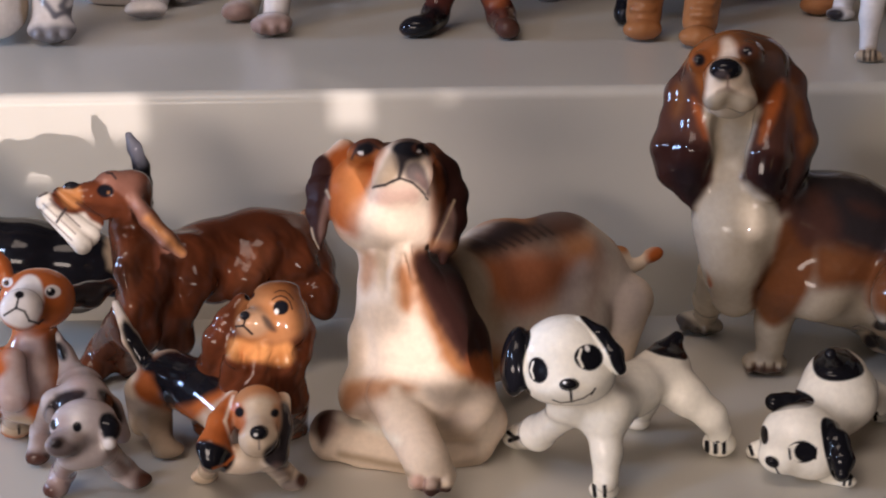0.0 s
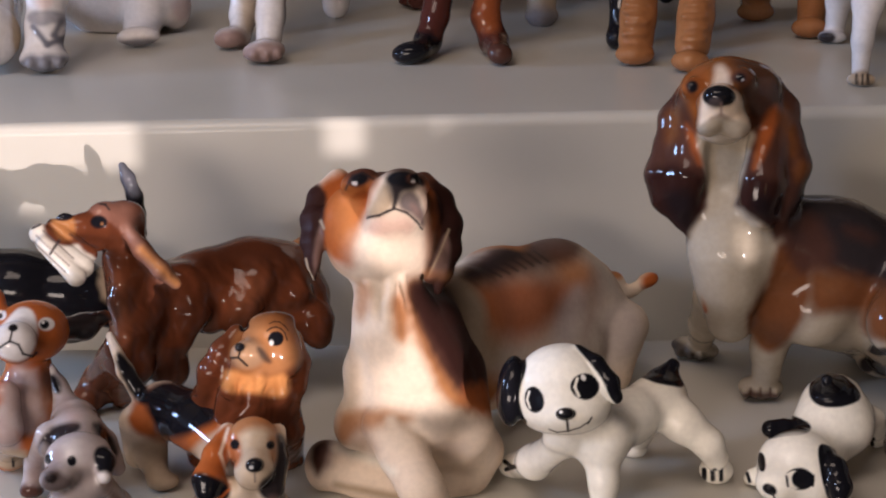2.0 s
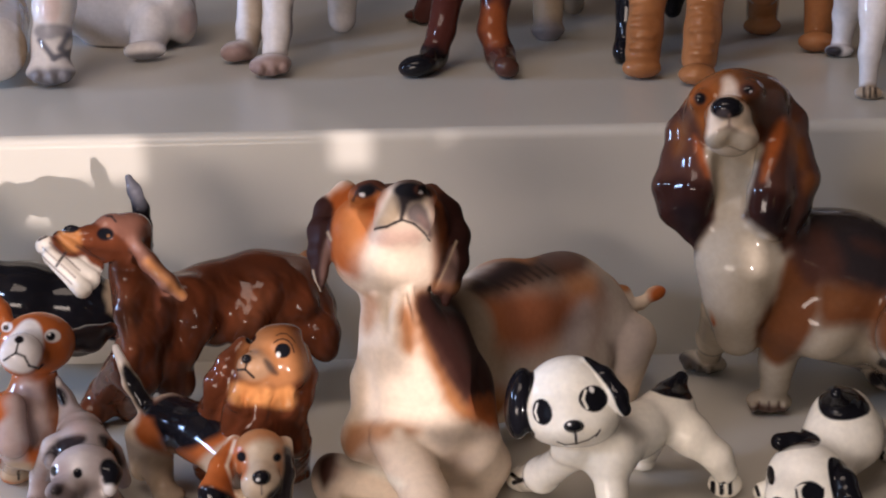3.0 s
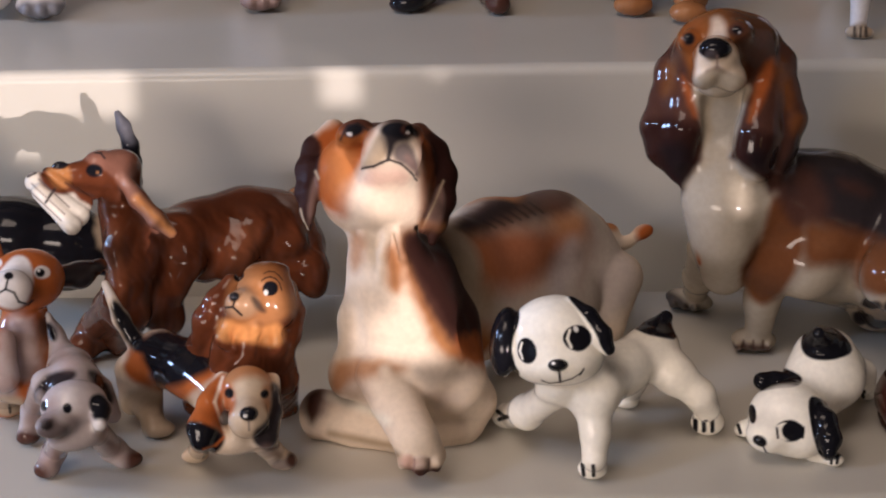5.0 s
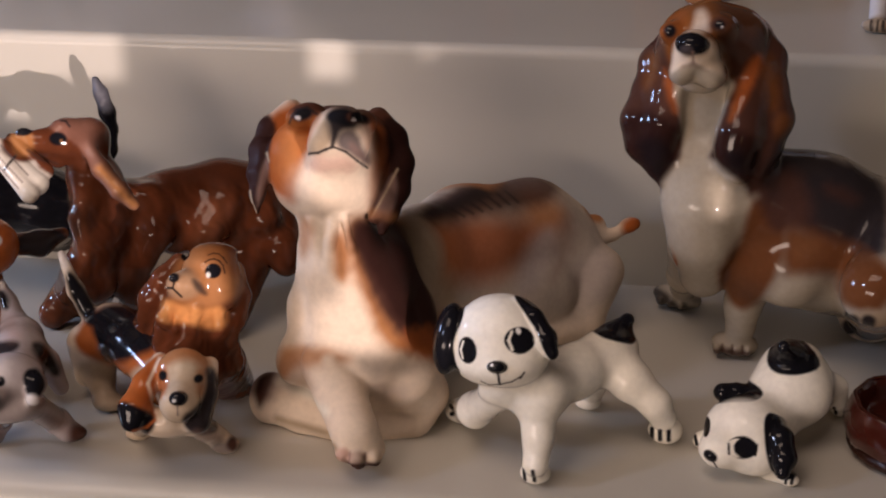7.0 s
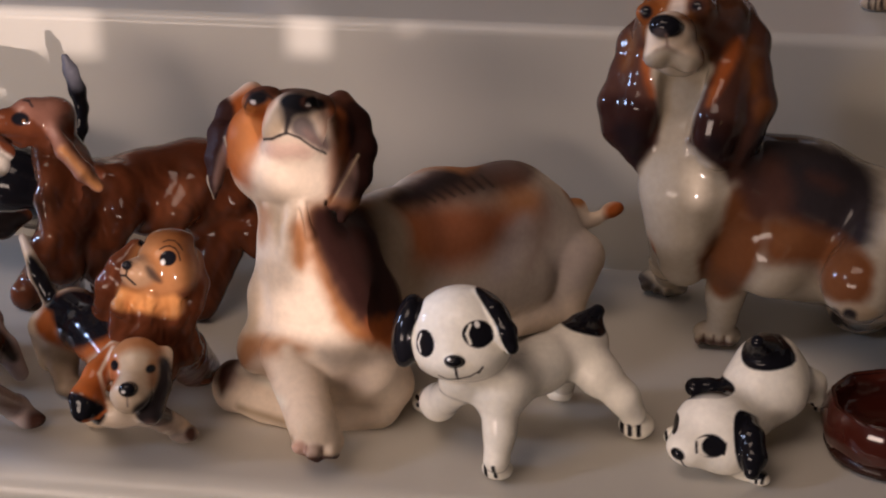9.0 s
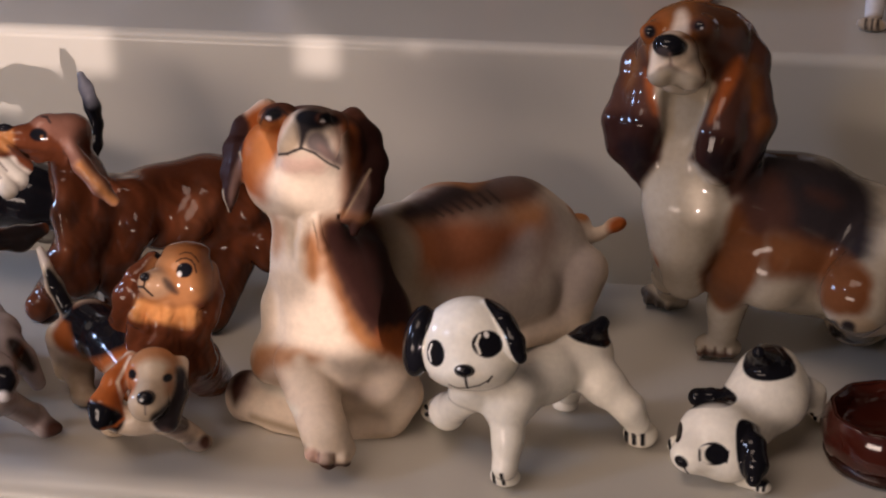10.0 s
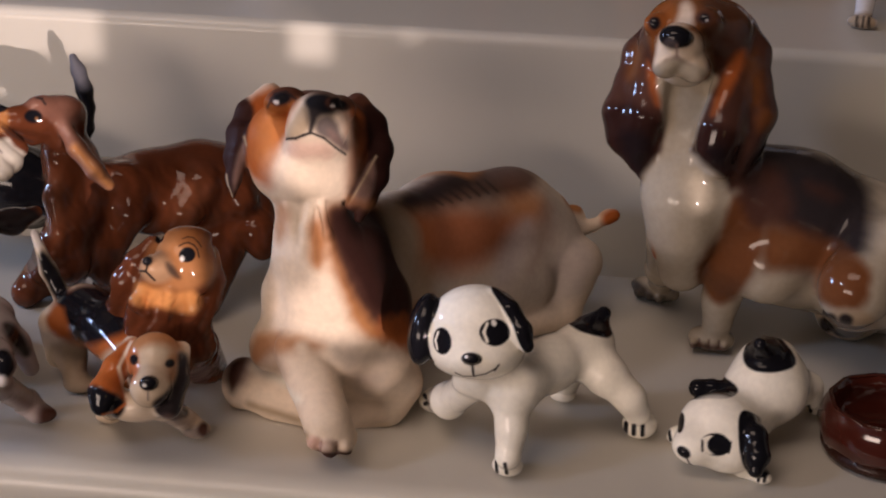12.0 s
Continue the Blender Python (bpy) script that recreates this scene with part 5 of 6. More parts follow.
    c.stroke(-39.1, 20.0, -36.7, 20.9, 0.35, SOOT, 0.25)
    c.stroke(-36.8, 21.7, -32.1, 22.0, 0.35, BLACK, 0.25)
    c.stroke(-38.1, 17.7, -28.8, 7.5, 0.21, GREY, 0.3)
    c.stroke(-39.3, 16.1, -30.0, 5.6, 0.21, GREY, 0.3)
    c.stroke(-35.8, 18.9, -27.4, 9.5, 0.21, GREY, 0.3)
    c.patch([(-34.3, 23.3), (-26.5, 23.6), (-26.4, 15.2), (-31.6, 15.6)], TANL, 1.06, far=-20, amount=0.5)
    c.dab(-29.7, 23.3, 3.0, 1.8, 0, BLACK, 0.39, far=-20)
    c.dab(-19.3, 20.3, 2.5, 2.1, 0, BLACK, 0.39, far=-14)
    c.dab(-18.5, 19.6, 0.5, 0.5, 0, TAN, 0.27, front=True, amount=0.6)
    c.stroke(-18.5, 26.0, -17.0, 25.7, 0.32, SOOT, 0.36)
    c.stroke(-17.0, 25.7, -15.9, 24.0, 0.32, SOOT, 0.36)
    c.stroke(-28.0, 17.1, -24.7, 14.5, 0.36, UMBER, 0.53, far=-14)
    c.stroke(-24.7, 14.5, -20.5, 12.6, 0.36, UMBER, 0.53, far=-14)
    return c.make("dog_figurine", "red-brown glazed setter carrying a rolled newspaper in its mouth", glazed, "dog figurine", "dog figurines on the lower shelf")


setter_with_newspaper()


def lying_black_dog():
    c = Clay(-0.1204, -0.0400, 0.0398, -19.16, 18.30, 0, 0.55, BLACK)
    c.limb((-23.8, 6.9, 6.0), 11.7, (-5.5, 1.7, 4.0), 12.2, 3.7)
    c.limb((-5.5, 1.7, 4.0), 12.2, (11.2, -2.4, -0.0), 11.4, 3.7)
    c.limb((11.2, -2.4, -0.0), 11.4, (18.6, -4.3, -2.0), 9.8, 3.7)
    c.limb((-32.0, 17.8, 10.0), 9.8, (-38.1, 28.2, 8.0), 8.9, 3.7)
    c.limb((20.1, -6.4, -4.0), 6.7, (22.4, -11.7, -4.0), 4.7, 3.1)
    c.limb((-26.3, -9.0, 64.8), 9.5, (15.1, -15.0, 53.3), 7.8, 3.7)
    c.limb((-5.6, 0.7, 0.0), 11.3, (-7.6, -11.3, 58.3), 9.5, 5.0)
    c.limb((11.2, -2.4, -0.0), 9.8, (11.0, -14.0, 54.6), 8.2, 5.0)
    c.limb((29.2, 3.6, -26.4), 3.8, (34.9, 14.5, -23.4), 2.3, 1.5)
    c.limb((34.9, 14.5, -23.4), 2.3, (35.8, 21.2, -22.4), 2.1, 1.5)
    c.limb((35.8, 21.2, -22.4), 2.1, (34.9, 27.0, -23.4), 2.7, 1.5)
    c.limb((34.9, 27.0, -23.4), 2.7, (33.3, 33.5, -24.4), 2.3, 1.5)
    c.limb((33.3, 33.5, -24.4), 2.3, (31.9, 37.8, -24.4), 1.3, 1.5)
    c.dab(23.4, -0.9, 3.1, 7.8, 0, BUFF, 1.35)
    # slate tail tip: a bluish reflection on black glaze, painted as colour
    c.patch([(28.0, 41.0), (36.5, 41.2), (37.2, 27.7), (34.3, 26.1), (30.9, 32.2)], SLATE, 1.52, amount=0.6)
    return c.make("dog_figurine", "glossy black porcelain dog lying down with its tail upright", glazed, "dog figurine", "dog figurines on the lower shelf")


lying_black_dog()


def rusty_dog():
    c = Clay(-0.1012, -0.1180, 0.0389, -22.27, 19.03, 0, 0.36, RUST)
    c.ball((2.8, 14.9, 0.0), (11.1, 9.4, 9.4), 0, 2.5)
    c.ball((-2.0, 12.1, -12.0), (6.2, 6.2, 5.5), 0, 3.1)
    c.limb((11.0, 14.9, 8.0), 3.4, (18.7, 14.7, 14.0), 3.9, 2.5)
    c.limb((18.7, 14.7, 14.0), 3.9, (25.4, 17.0, 18.0), 2.1, 2.5)
    c.limb((-4.9, 21.3, 8.0), 2.7, (-6.4, 26.7, 10.0), 2.4, 2.5)
    c.limb((-6.4, 26.7, 10.0), 2.4, (-7.0, 30.2, 10.0), 1.4, 2.5)
    c.limb((0.9, 5.0, 8.0), 6.8, (-0.3, -5.1, 10.0), 9.2, 3.7)
    c.limb((-0.3, -5.1, 10.0), 9.2, (-2.0, -13.6, 12.0), 8.9, 3.7)
    c.limb((-6.7, -2.4, -2.0), 4.3, (-7.3, -12.4, -2.0), 4.3, 2.5)
    c.limb((-7.3, -12.4, -2.0), 4.3, (-8.2, -21.6, 38.1), 4.3, 2.5)
    c.ball((-8.1, -23.9, 35.7), (5.0, 3.2, 4.3), 0, 1.9)
    c.limb((4.6, -5.8, 8.0), 5.1, (5.1, -12.9, 12.0), 4.5, 2.5)
    c.limb((5.1, -12.9, 12.0), 4.5, (3.4, -19.1, 45.1), 4.1, 2.5)
    c.limb((-11.9, -3.5, 10.0), 6.1, (-16.0, -14.5, 49.2), 6.6, 3.1)
    c.patch([(0.7, 22.8), (4.6, 20.7), (4.6, 12.7), (1.5, 6.8), (-4.1, 6.4), (-8.9, 11.1), (-6.9, 16.3), (-3.2, 19.5)], SNOW, 0.66, far=4)
    c.dab(-2.0, 16.3, 1.3, 1.1, 0, BLACK, 0.26, front=True)
    c.stroke(-2.5, 15.1, -3.4, 12.6, 0.31, BLACK, 0.23)
    c.stroke(-3.4, 12.6, -6.9, 11.0, 0.31, BLACK, 0.23)
    c.stroke(-3.4, 12.6, -1.2, 11.3, 0.31, BLACK, 0.23)
    c.stroke(-1.2, 11.3, -0.2, 8.5, 0.31, BLACK, 0.23)
    c.stroke(-0.2, 8.5, 2.2, 7.5, 0.31, BLACK, 0.23)
    c.stroke(2.2, 7.5, 3.6, 8.5, 0.31, BLACK, 0.23)
    c.dab(7.3, 16.3, 2.3, 2.0, 0, SNOW, 0.30, front=True)
    c.dab(6.8, 16.2, 1.3, 1.3, 0, BLACK, 0.26, front=True)
    c.dab(6.4, 16.9, 0.4, 0.4, 0, WHITE, 0.20, front=True)
    c.dab(-5.1, 21.0, 1.6, 1.8, 20, SNOW, 0.30, front=True)
    c.dab(-5.4, 20.8, 0.8, 1.1, 20, BLACK, 0.26, front=True)
    c.dab(19.3, 15.1, 8.7, 5.9, 0, SOOT, 2.25, near=2)
    c.dab(-1.4, -4.9, 6.7, 10.0, 0, LILAC, 2.25, amount=0.8)
    c.dab(-8.0, -13.8, 4.3, 8.2, 0, LILAC, 1.8, amount=0.8)
    c.dab(-7.8, -22.7, 5.6, 3.9, 0, BUFF, 1.35)
    c.stroke(-7.2, -22.6, -7.5, -25.4, 0.39, BLACK, 0.25)
    c.dab(6.0, -4.2, 3.4, 6.8, 0, BROWN, 1.8, amount=0.7)
    c.patch([(-8.6, 7.8), (-2.7, 3.7), (-4.2, -6.0), (-9.3, -5.3)], BROWN, 1.96, near=0, amount=0.5)
    c.patch([(3.0, 4.6), (11.5, 1.8), (11.0, -4.8), (4.9, -5.6)], UMBER, 1.98, near=0, amount=0.75)
    return c.make("dog_figurine", "small rust-red and white dog with a wide white muzzle", glazed, "dog figurine", "dog figurines on the lower shelf")


rusty_dog()


def playful_terrier():
    c = Clay(-0.0784, -0.1500, 0.0314, -25.19, 17.34, 0, 0.36, LILAC)
    c.ball((-0.4, -1.1, 0.0), (9.1, 7.4, 7.5), 0, 2.5)
    c.ball((-6.1, -5.5, -7.0), (5.1, 3.7, 4.6), 0, 3.5)
    c.ball((-8.1, -4.8, -11.5), (1.8, 1.4, 1.4), 0, 1)
    c.limb((5.6, 0.9, -1.0), 2.0, (6.4, -2.9, -4.0), 3.0, 1.4)
    c.limb((6.4, -2.9, -4.0), 3.0, (5.9, -6.9, -6.0), 2.0, 1.4)
    c.ball((-9.0, 2.7, 8.0), (1.9, 2.5, 2.2), 0, 1.5)
    c.limb((-0.3, -3.2, 8.0), 6.7, (-0.1, 4.5, 22.0), 7.9, 3.5)
    c.limb((-0.1, 4.5, 22.0), 7.9, (-0.3, 9.3, 30.0), 7.1, 3.5)
    c.limb((-1.8, 13.3, 34.0), 4.6, (-3.7, 21.0, 36.0), 2.4, 2.5)
    c.limb((-3.7, 21.0, 36.0), 2.4, (-5.0, 26.8, 36.0), 1.0, 2.5)
    c.limb((-7.9, 6.5, 20.0), 3.9, (-12.8, -0.8, 43.9), 3.1, 2.5)
    c.limb((-12.8, -0.8, 43.9), 3.1, (-14.8, -7.1, 46.9), 3.1, 2.5)
    c.ball((-15.1, -9.1, 47.3), (3.6, 2.4, 3.5), 0, 1.8)
    c.limb((7.6, 2.3, 24.0), 3.7, (10.3, -5.7, 30.0), 2.5, 2.5)
    c.limb((-4.3, -8.4, 2.0), 3.9, (-7.7, -14.1, 29.7), 3.3, 2.5)
    c.limb((-7.7, -14.1, 29.7), 3.3, (-9.8, -17.4, 27.4), 3.1, 2.5)
    c.ball((-10.4, -18.6, 27.2), (3.6, 2.6, 3.3), 0, 1.8)
    c.limb((4.3, -8.9, 4.0), 4.0, (8.9, -15.5, 26.8), 3.5, 2.5)
    c.limb((8.9, -15.5, 26.8), 3.5, (12.0, -18.2, 25.6), 3.0, 2.5)
    c.ball((13.2, -19.4, 25.5), (4.2, 2.5, 3.3), 0, 1.8)
    c.ball((-0.7, -9.5, 0.0), (7.2, 3.9, 5.3), 0, 3)
    c.patch([(-10.8, -3.1), (-7.0, -2.3), (-2.1, -5.9), (-2.2, -9.1), (-6.8, -10.8), (-11.6, -8.6)], GREY, 1.37, far=6)
    c.patch([(-4.5, 2.9), (0.5, 4.5), (-0.3, -3.0), (-4.2, -4.0)], SNOW, 2.14, far=0, amount=0.45)
    c.patch([(-8.7, 2.0), (-4.2, 2.1), (-5.0, -2.4), (-8.9, -2.3)], MAUVE, 2.14, far=2, amount=0.45)
    c.dab(-2.2, -1.4, 1.2, 1.4, 0, BLACK, 0.28, front=True)
    c.dab(-8.3, 0.1, 0.9, 1.4, 0, BLACK, 0.27, front=True)
    c.dab(-8.0, -5.0, 1.5, 1.2, 0, SOOT, 0.61, front=True)
    c.dab(6.5, -2.5, 2.9, 4.0, 8, BLACK, 0.62, far=2)
    c.dab(5.5, -7.6, 2.2, 1.8, 0, SNOW, 0.77, far=2)
    c.patch([(-12.3, 2.5), (-7.7, 9.0), (1.1, 9.5), (1.5, 6.5), (-4.5, 4.7), (-8.2, -0.0)], SOOT, 0.97, near=6)
    c.patch([(3.8, 8.5), (8.1, 7.9), (11.8, -1.7), (8.9, -2.9), (6.2, 2.9)], SOOT, 0.98, near=6)
    c.patch([(-6.5, 25.7), (-2.8, 23.1), (-2.9, 18.3), (-5.6, 18.7)], BLACK, 0.85, near=16)
    c.dab(-5.2, 26.5, 1.5, 2.0, 0, SNOW, 0.85, near=16)
    c.patch([(-3.2, 18.2), (1.6, 14.2), (2.3, 9.0), (-3.0, 9.7)], PINK, 2.36, near=12, amount=0.3)
    c.patch([(-13.4, -13.6), (-7.5, -10.4), (-3.1, -13.5), (-8.0, -22.5), (-15.0, -21.5)], MAUVE, 2.27, near=2, amount=0.65)
    c.patch([(-15.5, -16.1), (-10.0, -17.4), (-9.9, -23.5), (-16.9, -22.4)], UMBER, 1.65, near=2)
    c.patch([(12.3, -15.9), (20.2, -17.1), (19.3, -25.3), (11.4, -23.3)], UMBER, 2.00, near=2)
    c.patch([(5.9, -11.0), (11.0, -12.4), (12.1, -19.5), (6.8, -17.1)], MAUVE, 1.93, near=-2, amount=0.65)
    c.patch([(-20.0, -6.3), (-10.1, -7.8), (-10.8, -14.0), (-20.6, -12.6)], UMBER, 1.71, near=20)
    c.patch([(-14.2, 3.6), (-10.1, 3.1), (-10.6, -7.4), (-16.2, -6.9)], MAUVE, 1.99, near=10, amount=0.7)
    return c.make("dog_figurine", "small pale grey terrier with dark patches, bowing to play", glazed, "dog figurine", "dog figurines on the lower shelf")


playful_terrier()


def playful_beagle():
    c = Clay(-0.0334, -0.1480, 0.0304, -26.54, 10.96, 0, 0.36, CREAM)
    c.ball((2.9, 2.1, 0.0), (7.5, 7.5, 7.2), 0, 2.5)
    c.ball((2.5, -5.4, -8.0), (5.5, 5.2, 5.5), 0, 5)
    c.ball((2.6, -3.7, -13.5), (2.3, 1.8, 1.7), 0, 0.9)
    c.limb((-3.7, 6.2, 3.0), 2.4, (-7.5, -0.1, -1.0), 3.4, 1.6)
    c.limb((-7.5, -0.1, -1.0), 3.4, (-10.1, -6.6, -4.0), 4.2, 1.6)
    c.limb((-10.1, -6.6, -4.0), 4.2, (-10.6, -9.7, -5.0), 3.1, 1.6)
    c.limb((10.1, 4.7, 2.0), 2.2, (9.3, -3.5, -1.0), 2.8, 1.6)
    c.limb((9.3, -3.5, -1.0), 2.8, (6.9, -10.2, -4.0), 3.7, 1.6)
    c.ball((-1.8, -10.6, 1.0), (8.8, 4.4, 6.3), 0, 3)
    c.limb((-2.8, 0.6, 14.0), 7.8, (-12.1, 10.4, 30.0), 8.4, 3.7)
    c.limb((-12.1, 10.4, 30.0), 8.4, (-22.3, 15.5, 42.0), 8.6, 3.7)
    c.limb((-28.6, 19.2, 44.0), 2.9, (-33.1, 28.2, 43.0), 2.4, 2)
    c.limb((-33.1, 28.2, 43.0), 2.4, (-36.9, 39.1, 41.0), 1.2, 2)
    c.limb((-26.6, 12.1, 42.0), 6.5, (-27.7, 2.3, 50.3), 4.5, 2.5)
    c.limb((-27.7, 2.3, 50.3), 4.5, (-26.0, -4.4, 48.0), 3.6, 2.5)
    c.ball((-24.4, -6.3, 48.7), (4.9, 2.8, 4.2), 0, 2)
    c.limb((-31.1, 12.5, 44.0), 5.2, (-32.1, 2.4, 55.0), 3.9, 2.5)
    c.limb((5.4, -11.3, 4.0), 3.8, (9.9, -16.6, 23.6), 3.3, 2.5)
    c.ball((12.2, -18.8, 23.3), (4.0, 2.8, 3.6), 0, 1.8)
    c.limb((-9.8, -9.2, 6.0), 3.8, (-12.9, -13.8, 31.5), 2.8, 2.5)
    c.ball((-13.7, -14.9, 32.0), (4.0, 2.2, 3.4), 0, 1.8)
    c.patch([(-5.3, 8.6), (2.6, 11.8), (11.6, 7.1), (10.2, -9.8), (-0.8, -13.3), (-6.4, -6.7)], BUFF, 2.15, far=12, amount=0.7)
    c.patch([(-4.6, 7.0), (-0.5, 10.5), (7.2, 10.3), (10.7, 5.7), (9.5, 1.1), (6.8, 6.0), (3.2, 6.6), (-1.0, 4.8), (-3.6, 0.7)], TAN, 1.54, far=16, amount=0.95)
    c.patch([(-4.1, 3.9), (-1.3, 4.9), (-0.1, -0.3), (-2.4, -4.7), (-4.3, -2.3)], RUST, 0.93, far=12, amount=0.9)
    c.patch([(6.3, 3.7), (9.7, 3.4), (9.2, -3.5), (7.3, -4.1)], TAN, 1.08, far=12, amount=0.8)
    c.patch([(-3.8, 8.5), (-2.4, 6.8), (-4.9, -2.2), (-3.9, -10.3), (-9.3, -15.6), (-16.0, -13.4), (-16.1, -4.2), (-11.1, 3.0)], RUST, 0.77, far=14)
    c.stroke(-3.6, 6.9, -6.2, 0.2, 0.40, CREAM, 0.46, far=10)
    c.stroke(-6.2, 0.2, -4.3, -7.6, 0.40, CREAM, 0.46, far=10)
    c.patch([(-16.2, -5.8), (-12.3, -3.8), (-8.6, -5.7), (-4.2, -8.4), (-4.5, -12.2), (-10.1, -15.5), (-16.8, -13.3)], BLACK, 0.76, far=12)
    c.stroke(-10.2, -12.4, -6.8, -11.5, 0.31, RUST, 0.46, far=6)
    c.stroke(-6.8, -11.5, -4.5, -9.6, 0.31, RUST, 0.46, far=6)
    c.patch([(9.1, 5.0), (12.7, 2.4), (13.3, -10.1), (10.1, -15.9), (3.8, -13.0), (2.9, -9.1), (7.1, -6.4), (9.3, -2.0)], SOOT, 0.78, far=12)
    c.dab(2.7, -3.8, 2.5, 2.0, 0, BLACK, 0.28, front=True)
    c.dab(1.7, -4.4, 0.6, 0.5, 0, WHITE, 0.22, front=True, amount=0.7)
    c.dab(-2.1, 2.2, 1.2, 1.4, 0, BLACK, 0.31, front=True)
    c.dab(7.5, 1.1, 1.2, 1.2, 0, BLACK, 0.31, front=True)
    c.stroke(2.5, -5.7, 2.4, -8.3, 0.20, GREY, 0.31)
    c.patch([(-32.2, 17.1), (-29.4, 21.9), (-16.2, 23.3), (-5.1, 14.8), (-4.0, 7.9), (-14.4, 0.5), (-16.4, -3.4), (-22.6, 2.1), (-31.8, 10.4)], RUST, 1.66, near=8)
    c.patch([(-28.7, 20.1), (-23.6, 23.9), (-14.5, 23.1), (-5.1, 15.6), (-6.3, 9.8), (-10.6, 7.7), (-17.4, 5.8), (-23.9, 6.4), (-26.0, 11.6)], BLACK, 1.67, near=8)
    c.patch([(-15.3, -2.7), (-16.6, 1.0), (-11.5, 4.8), (-6.4, 7.1), (-6.6, 4.3), (-11.0, 1.0)], BUFF, 1.31, near=4, far=30, amount=0.7)
    c.patch([(-33.7, 14.3), (-28.6, 16.0), (-25.0, 11.0), (-27.7, 8.4), (-31.9, 9.1)], RUST, 1.37, near=20)
    c.patch([(-35.5, 35.4), (-31.5, 31.6), (-23.9, 17.1), (-29.9, 16.7), (-35.9, 28.5)], BLACK, 1.04, near=24)
    c.dab(-37.3, 38.0, 2.2, 4.5, 25, SNOW, 1.38, near=24)
    c.patch([(-35.6, 7.8), (-18.0, 5.3), (-17.5, -12.7), (-37.7, -10.8)], BUFF, 2.05, near=20)
    c.patch([(-28.3, 3.7), (-19.9, 2.1), (-19.9, -10.0), (-26.6, -9.3)], GREY, 2.75, near=20, amount=0.35)
    c.dab(12.0, -19.7, 4.3, 2.1, 0, GREY, 1.32, amount=0.8)
    c.dab(14.4, -18.9, 1.5, 2.1, 0, UMBER, 0.83)
    c.dab(8.4, -15.3, 3.2, 2.2, -30, MAUVE, 1.44, amount=0.55)
    c.dab(-13.6, -15.3, 4.3, 2.0, 0, BUFF, 1.33, amount=0.7)
    return c.make("dog_figurine", "small glazed tricolour beagle puppy bowing with tail up", glazed, "dog figurine", "dog figurines on the lower shelf")


playful_beagle()


def upper_grey_cat():
    c = Clay(-0.1424, 0.1700, 0.0940, -9.53, 14.62, 0.0885, 0.7, SNOW)
    c.limb((-7.4, 56.7, 20.0), 29.7, (0.6, 32.8, 30.0), 33.1, 5.6)
    c.limb((0.6, 32.8, 30.0), 33.1, (9.5, 13.1, 30.0), 25.0, 5.6)
    c.ball((-11.7, 82.2, -10.0), (23.1, 20.5, 20.5), 0, 3.7)
    c.limb((-24.7, 100.0, -10.0), 6.6, (-26.0, 109.9, -10.0), 2.5, 2.5)
    c.limb((3.8, 99.0, -10.0), 6.7, (8.6, 108.8, -10.0), 2.6, 2.5)
    c.limb((-26.1, -8.9, -72.0), 8.1, (-24.6, 1.6, -69.0), 7.9, 3)
    c.limb((-24.6, 1.6, -69.0), 7.9, (-22.3, 15.7, -64.0), 8.6, 3)
    c.limb((-22.3, 15.7, -64.0), 8.6, (-18.2, 32.6, -50.0), 9.8, 3)
    c.ball((-26.0, -11.5, -74.0), (10.2, 5.0, 8.1), 0, 3)
    c.ball((-31.3, -12.4, -77.0), (3.1, 3.1, 6.1), 0, 1)
    c.ball((-25.8, -13.3, -78.0), (3.1, 3.1, 6.1), 0, 1)
    c.ball((-20.4, -13.2, -77.0), (3.1, 3.1, 6.2), 0, 1)
    c.ball((13.5, 14.7, 16.2), (28.4, 18.5, 19.1), 0, 4)
    c.limb((19.5, 6.5, -1.8), 10.7, (16.8, -1.8, -3.8), 8.5, 4)
    c.ball((14.6, -5.2, -27.7), (9.8, 4.4, 7.7), 0, 2.5)
    c.ball((31.5, 11.1, 4.2), (9.7, 14.6, 11.9), 14, 4)
    c.patch([(-36.5, -11.0), (-30.7, -9.1), (-19.4, -9.9), (-14.0, -12.6), (-14.7, -20.1), (-37.3, -18.4)], SLATE, 1.64, far=-62.02606346879119, amount=0.9)
    c.patch([(-30.5, 8.9), (-15.2, 7.9), (-15.1, 0.5), (-20.7, 3.2), (-26.2, 1.3), (-31.5, 3.9)], SLATE, 1.16, far=-58.02606346879119, amount=0.7)
    c.stroke(-29.0, 1.9, -24.0, -5.8, 1.17, SLATE, 0.93, far=-58.02606346879119)
    c.stroke(-24.0, -5.8, -15.9, -3.2, 1.17, SLATE, 0.94, far=-58.02606346879119)
    c.stroke(-17.5, 3.5, -20.8, -2.1, 1.17, SLATE, 1.17, far=-58.02606346879119)
    c.stroke(-20.8, -2.1, -16.0, -8.3, 1.17, SLATE, 1.17, far=-58.02606346879119)
    c.patch([(-27.0, 20.2), (-18.5, 19.7), (-20.1, 8.7), (-27.8, 9.2)], PINK, 1.86, far=-54.02606346879119, amount=0.45)
    c.patch([(5.9, -5.7), (24.1, -6.5), (24.8, -13.7), (4.0, -12.2)], SLATE, 1.59, near=-60.02606346879119, amount=0.9)
    c.patch([(29.5, 8.5), (42.1, 15.5), (42.2, 2.3), (33.7, -2.9)], MAUVE, 3.21, near=-60.02606346879119, amount=0.7)
    c.patch([(26.6, 19.1), (38.4, 18.4), (34.5, 5.5), (26.4, 3.4)], SLATE, 3.73, near=-60.02606346879119, amount=0.4)
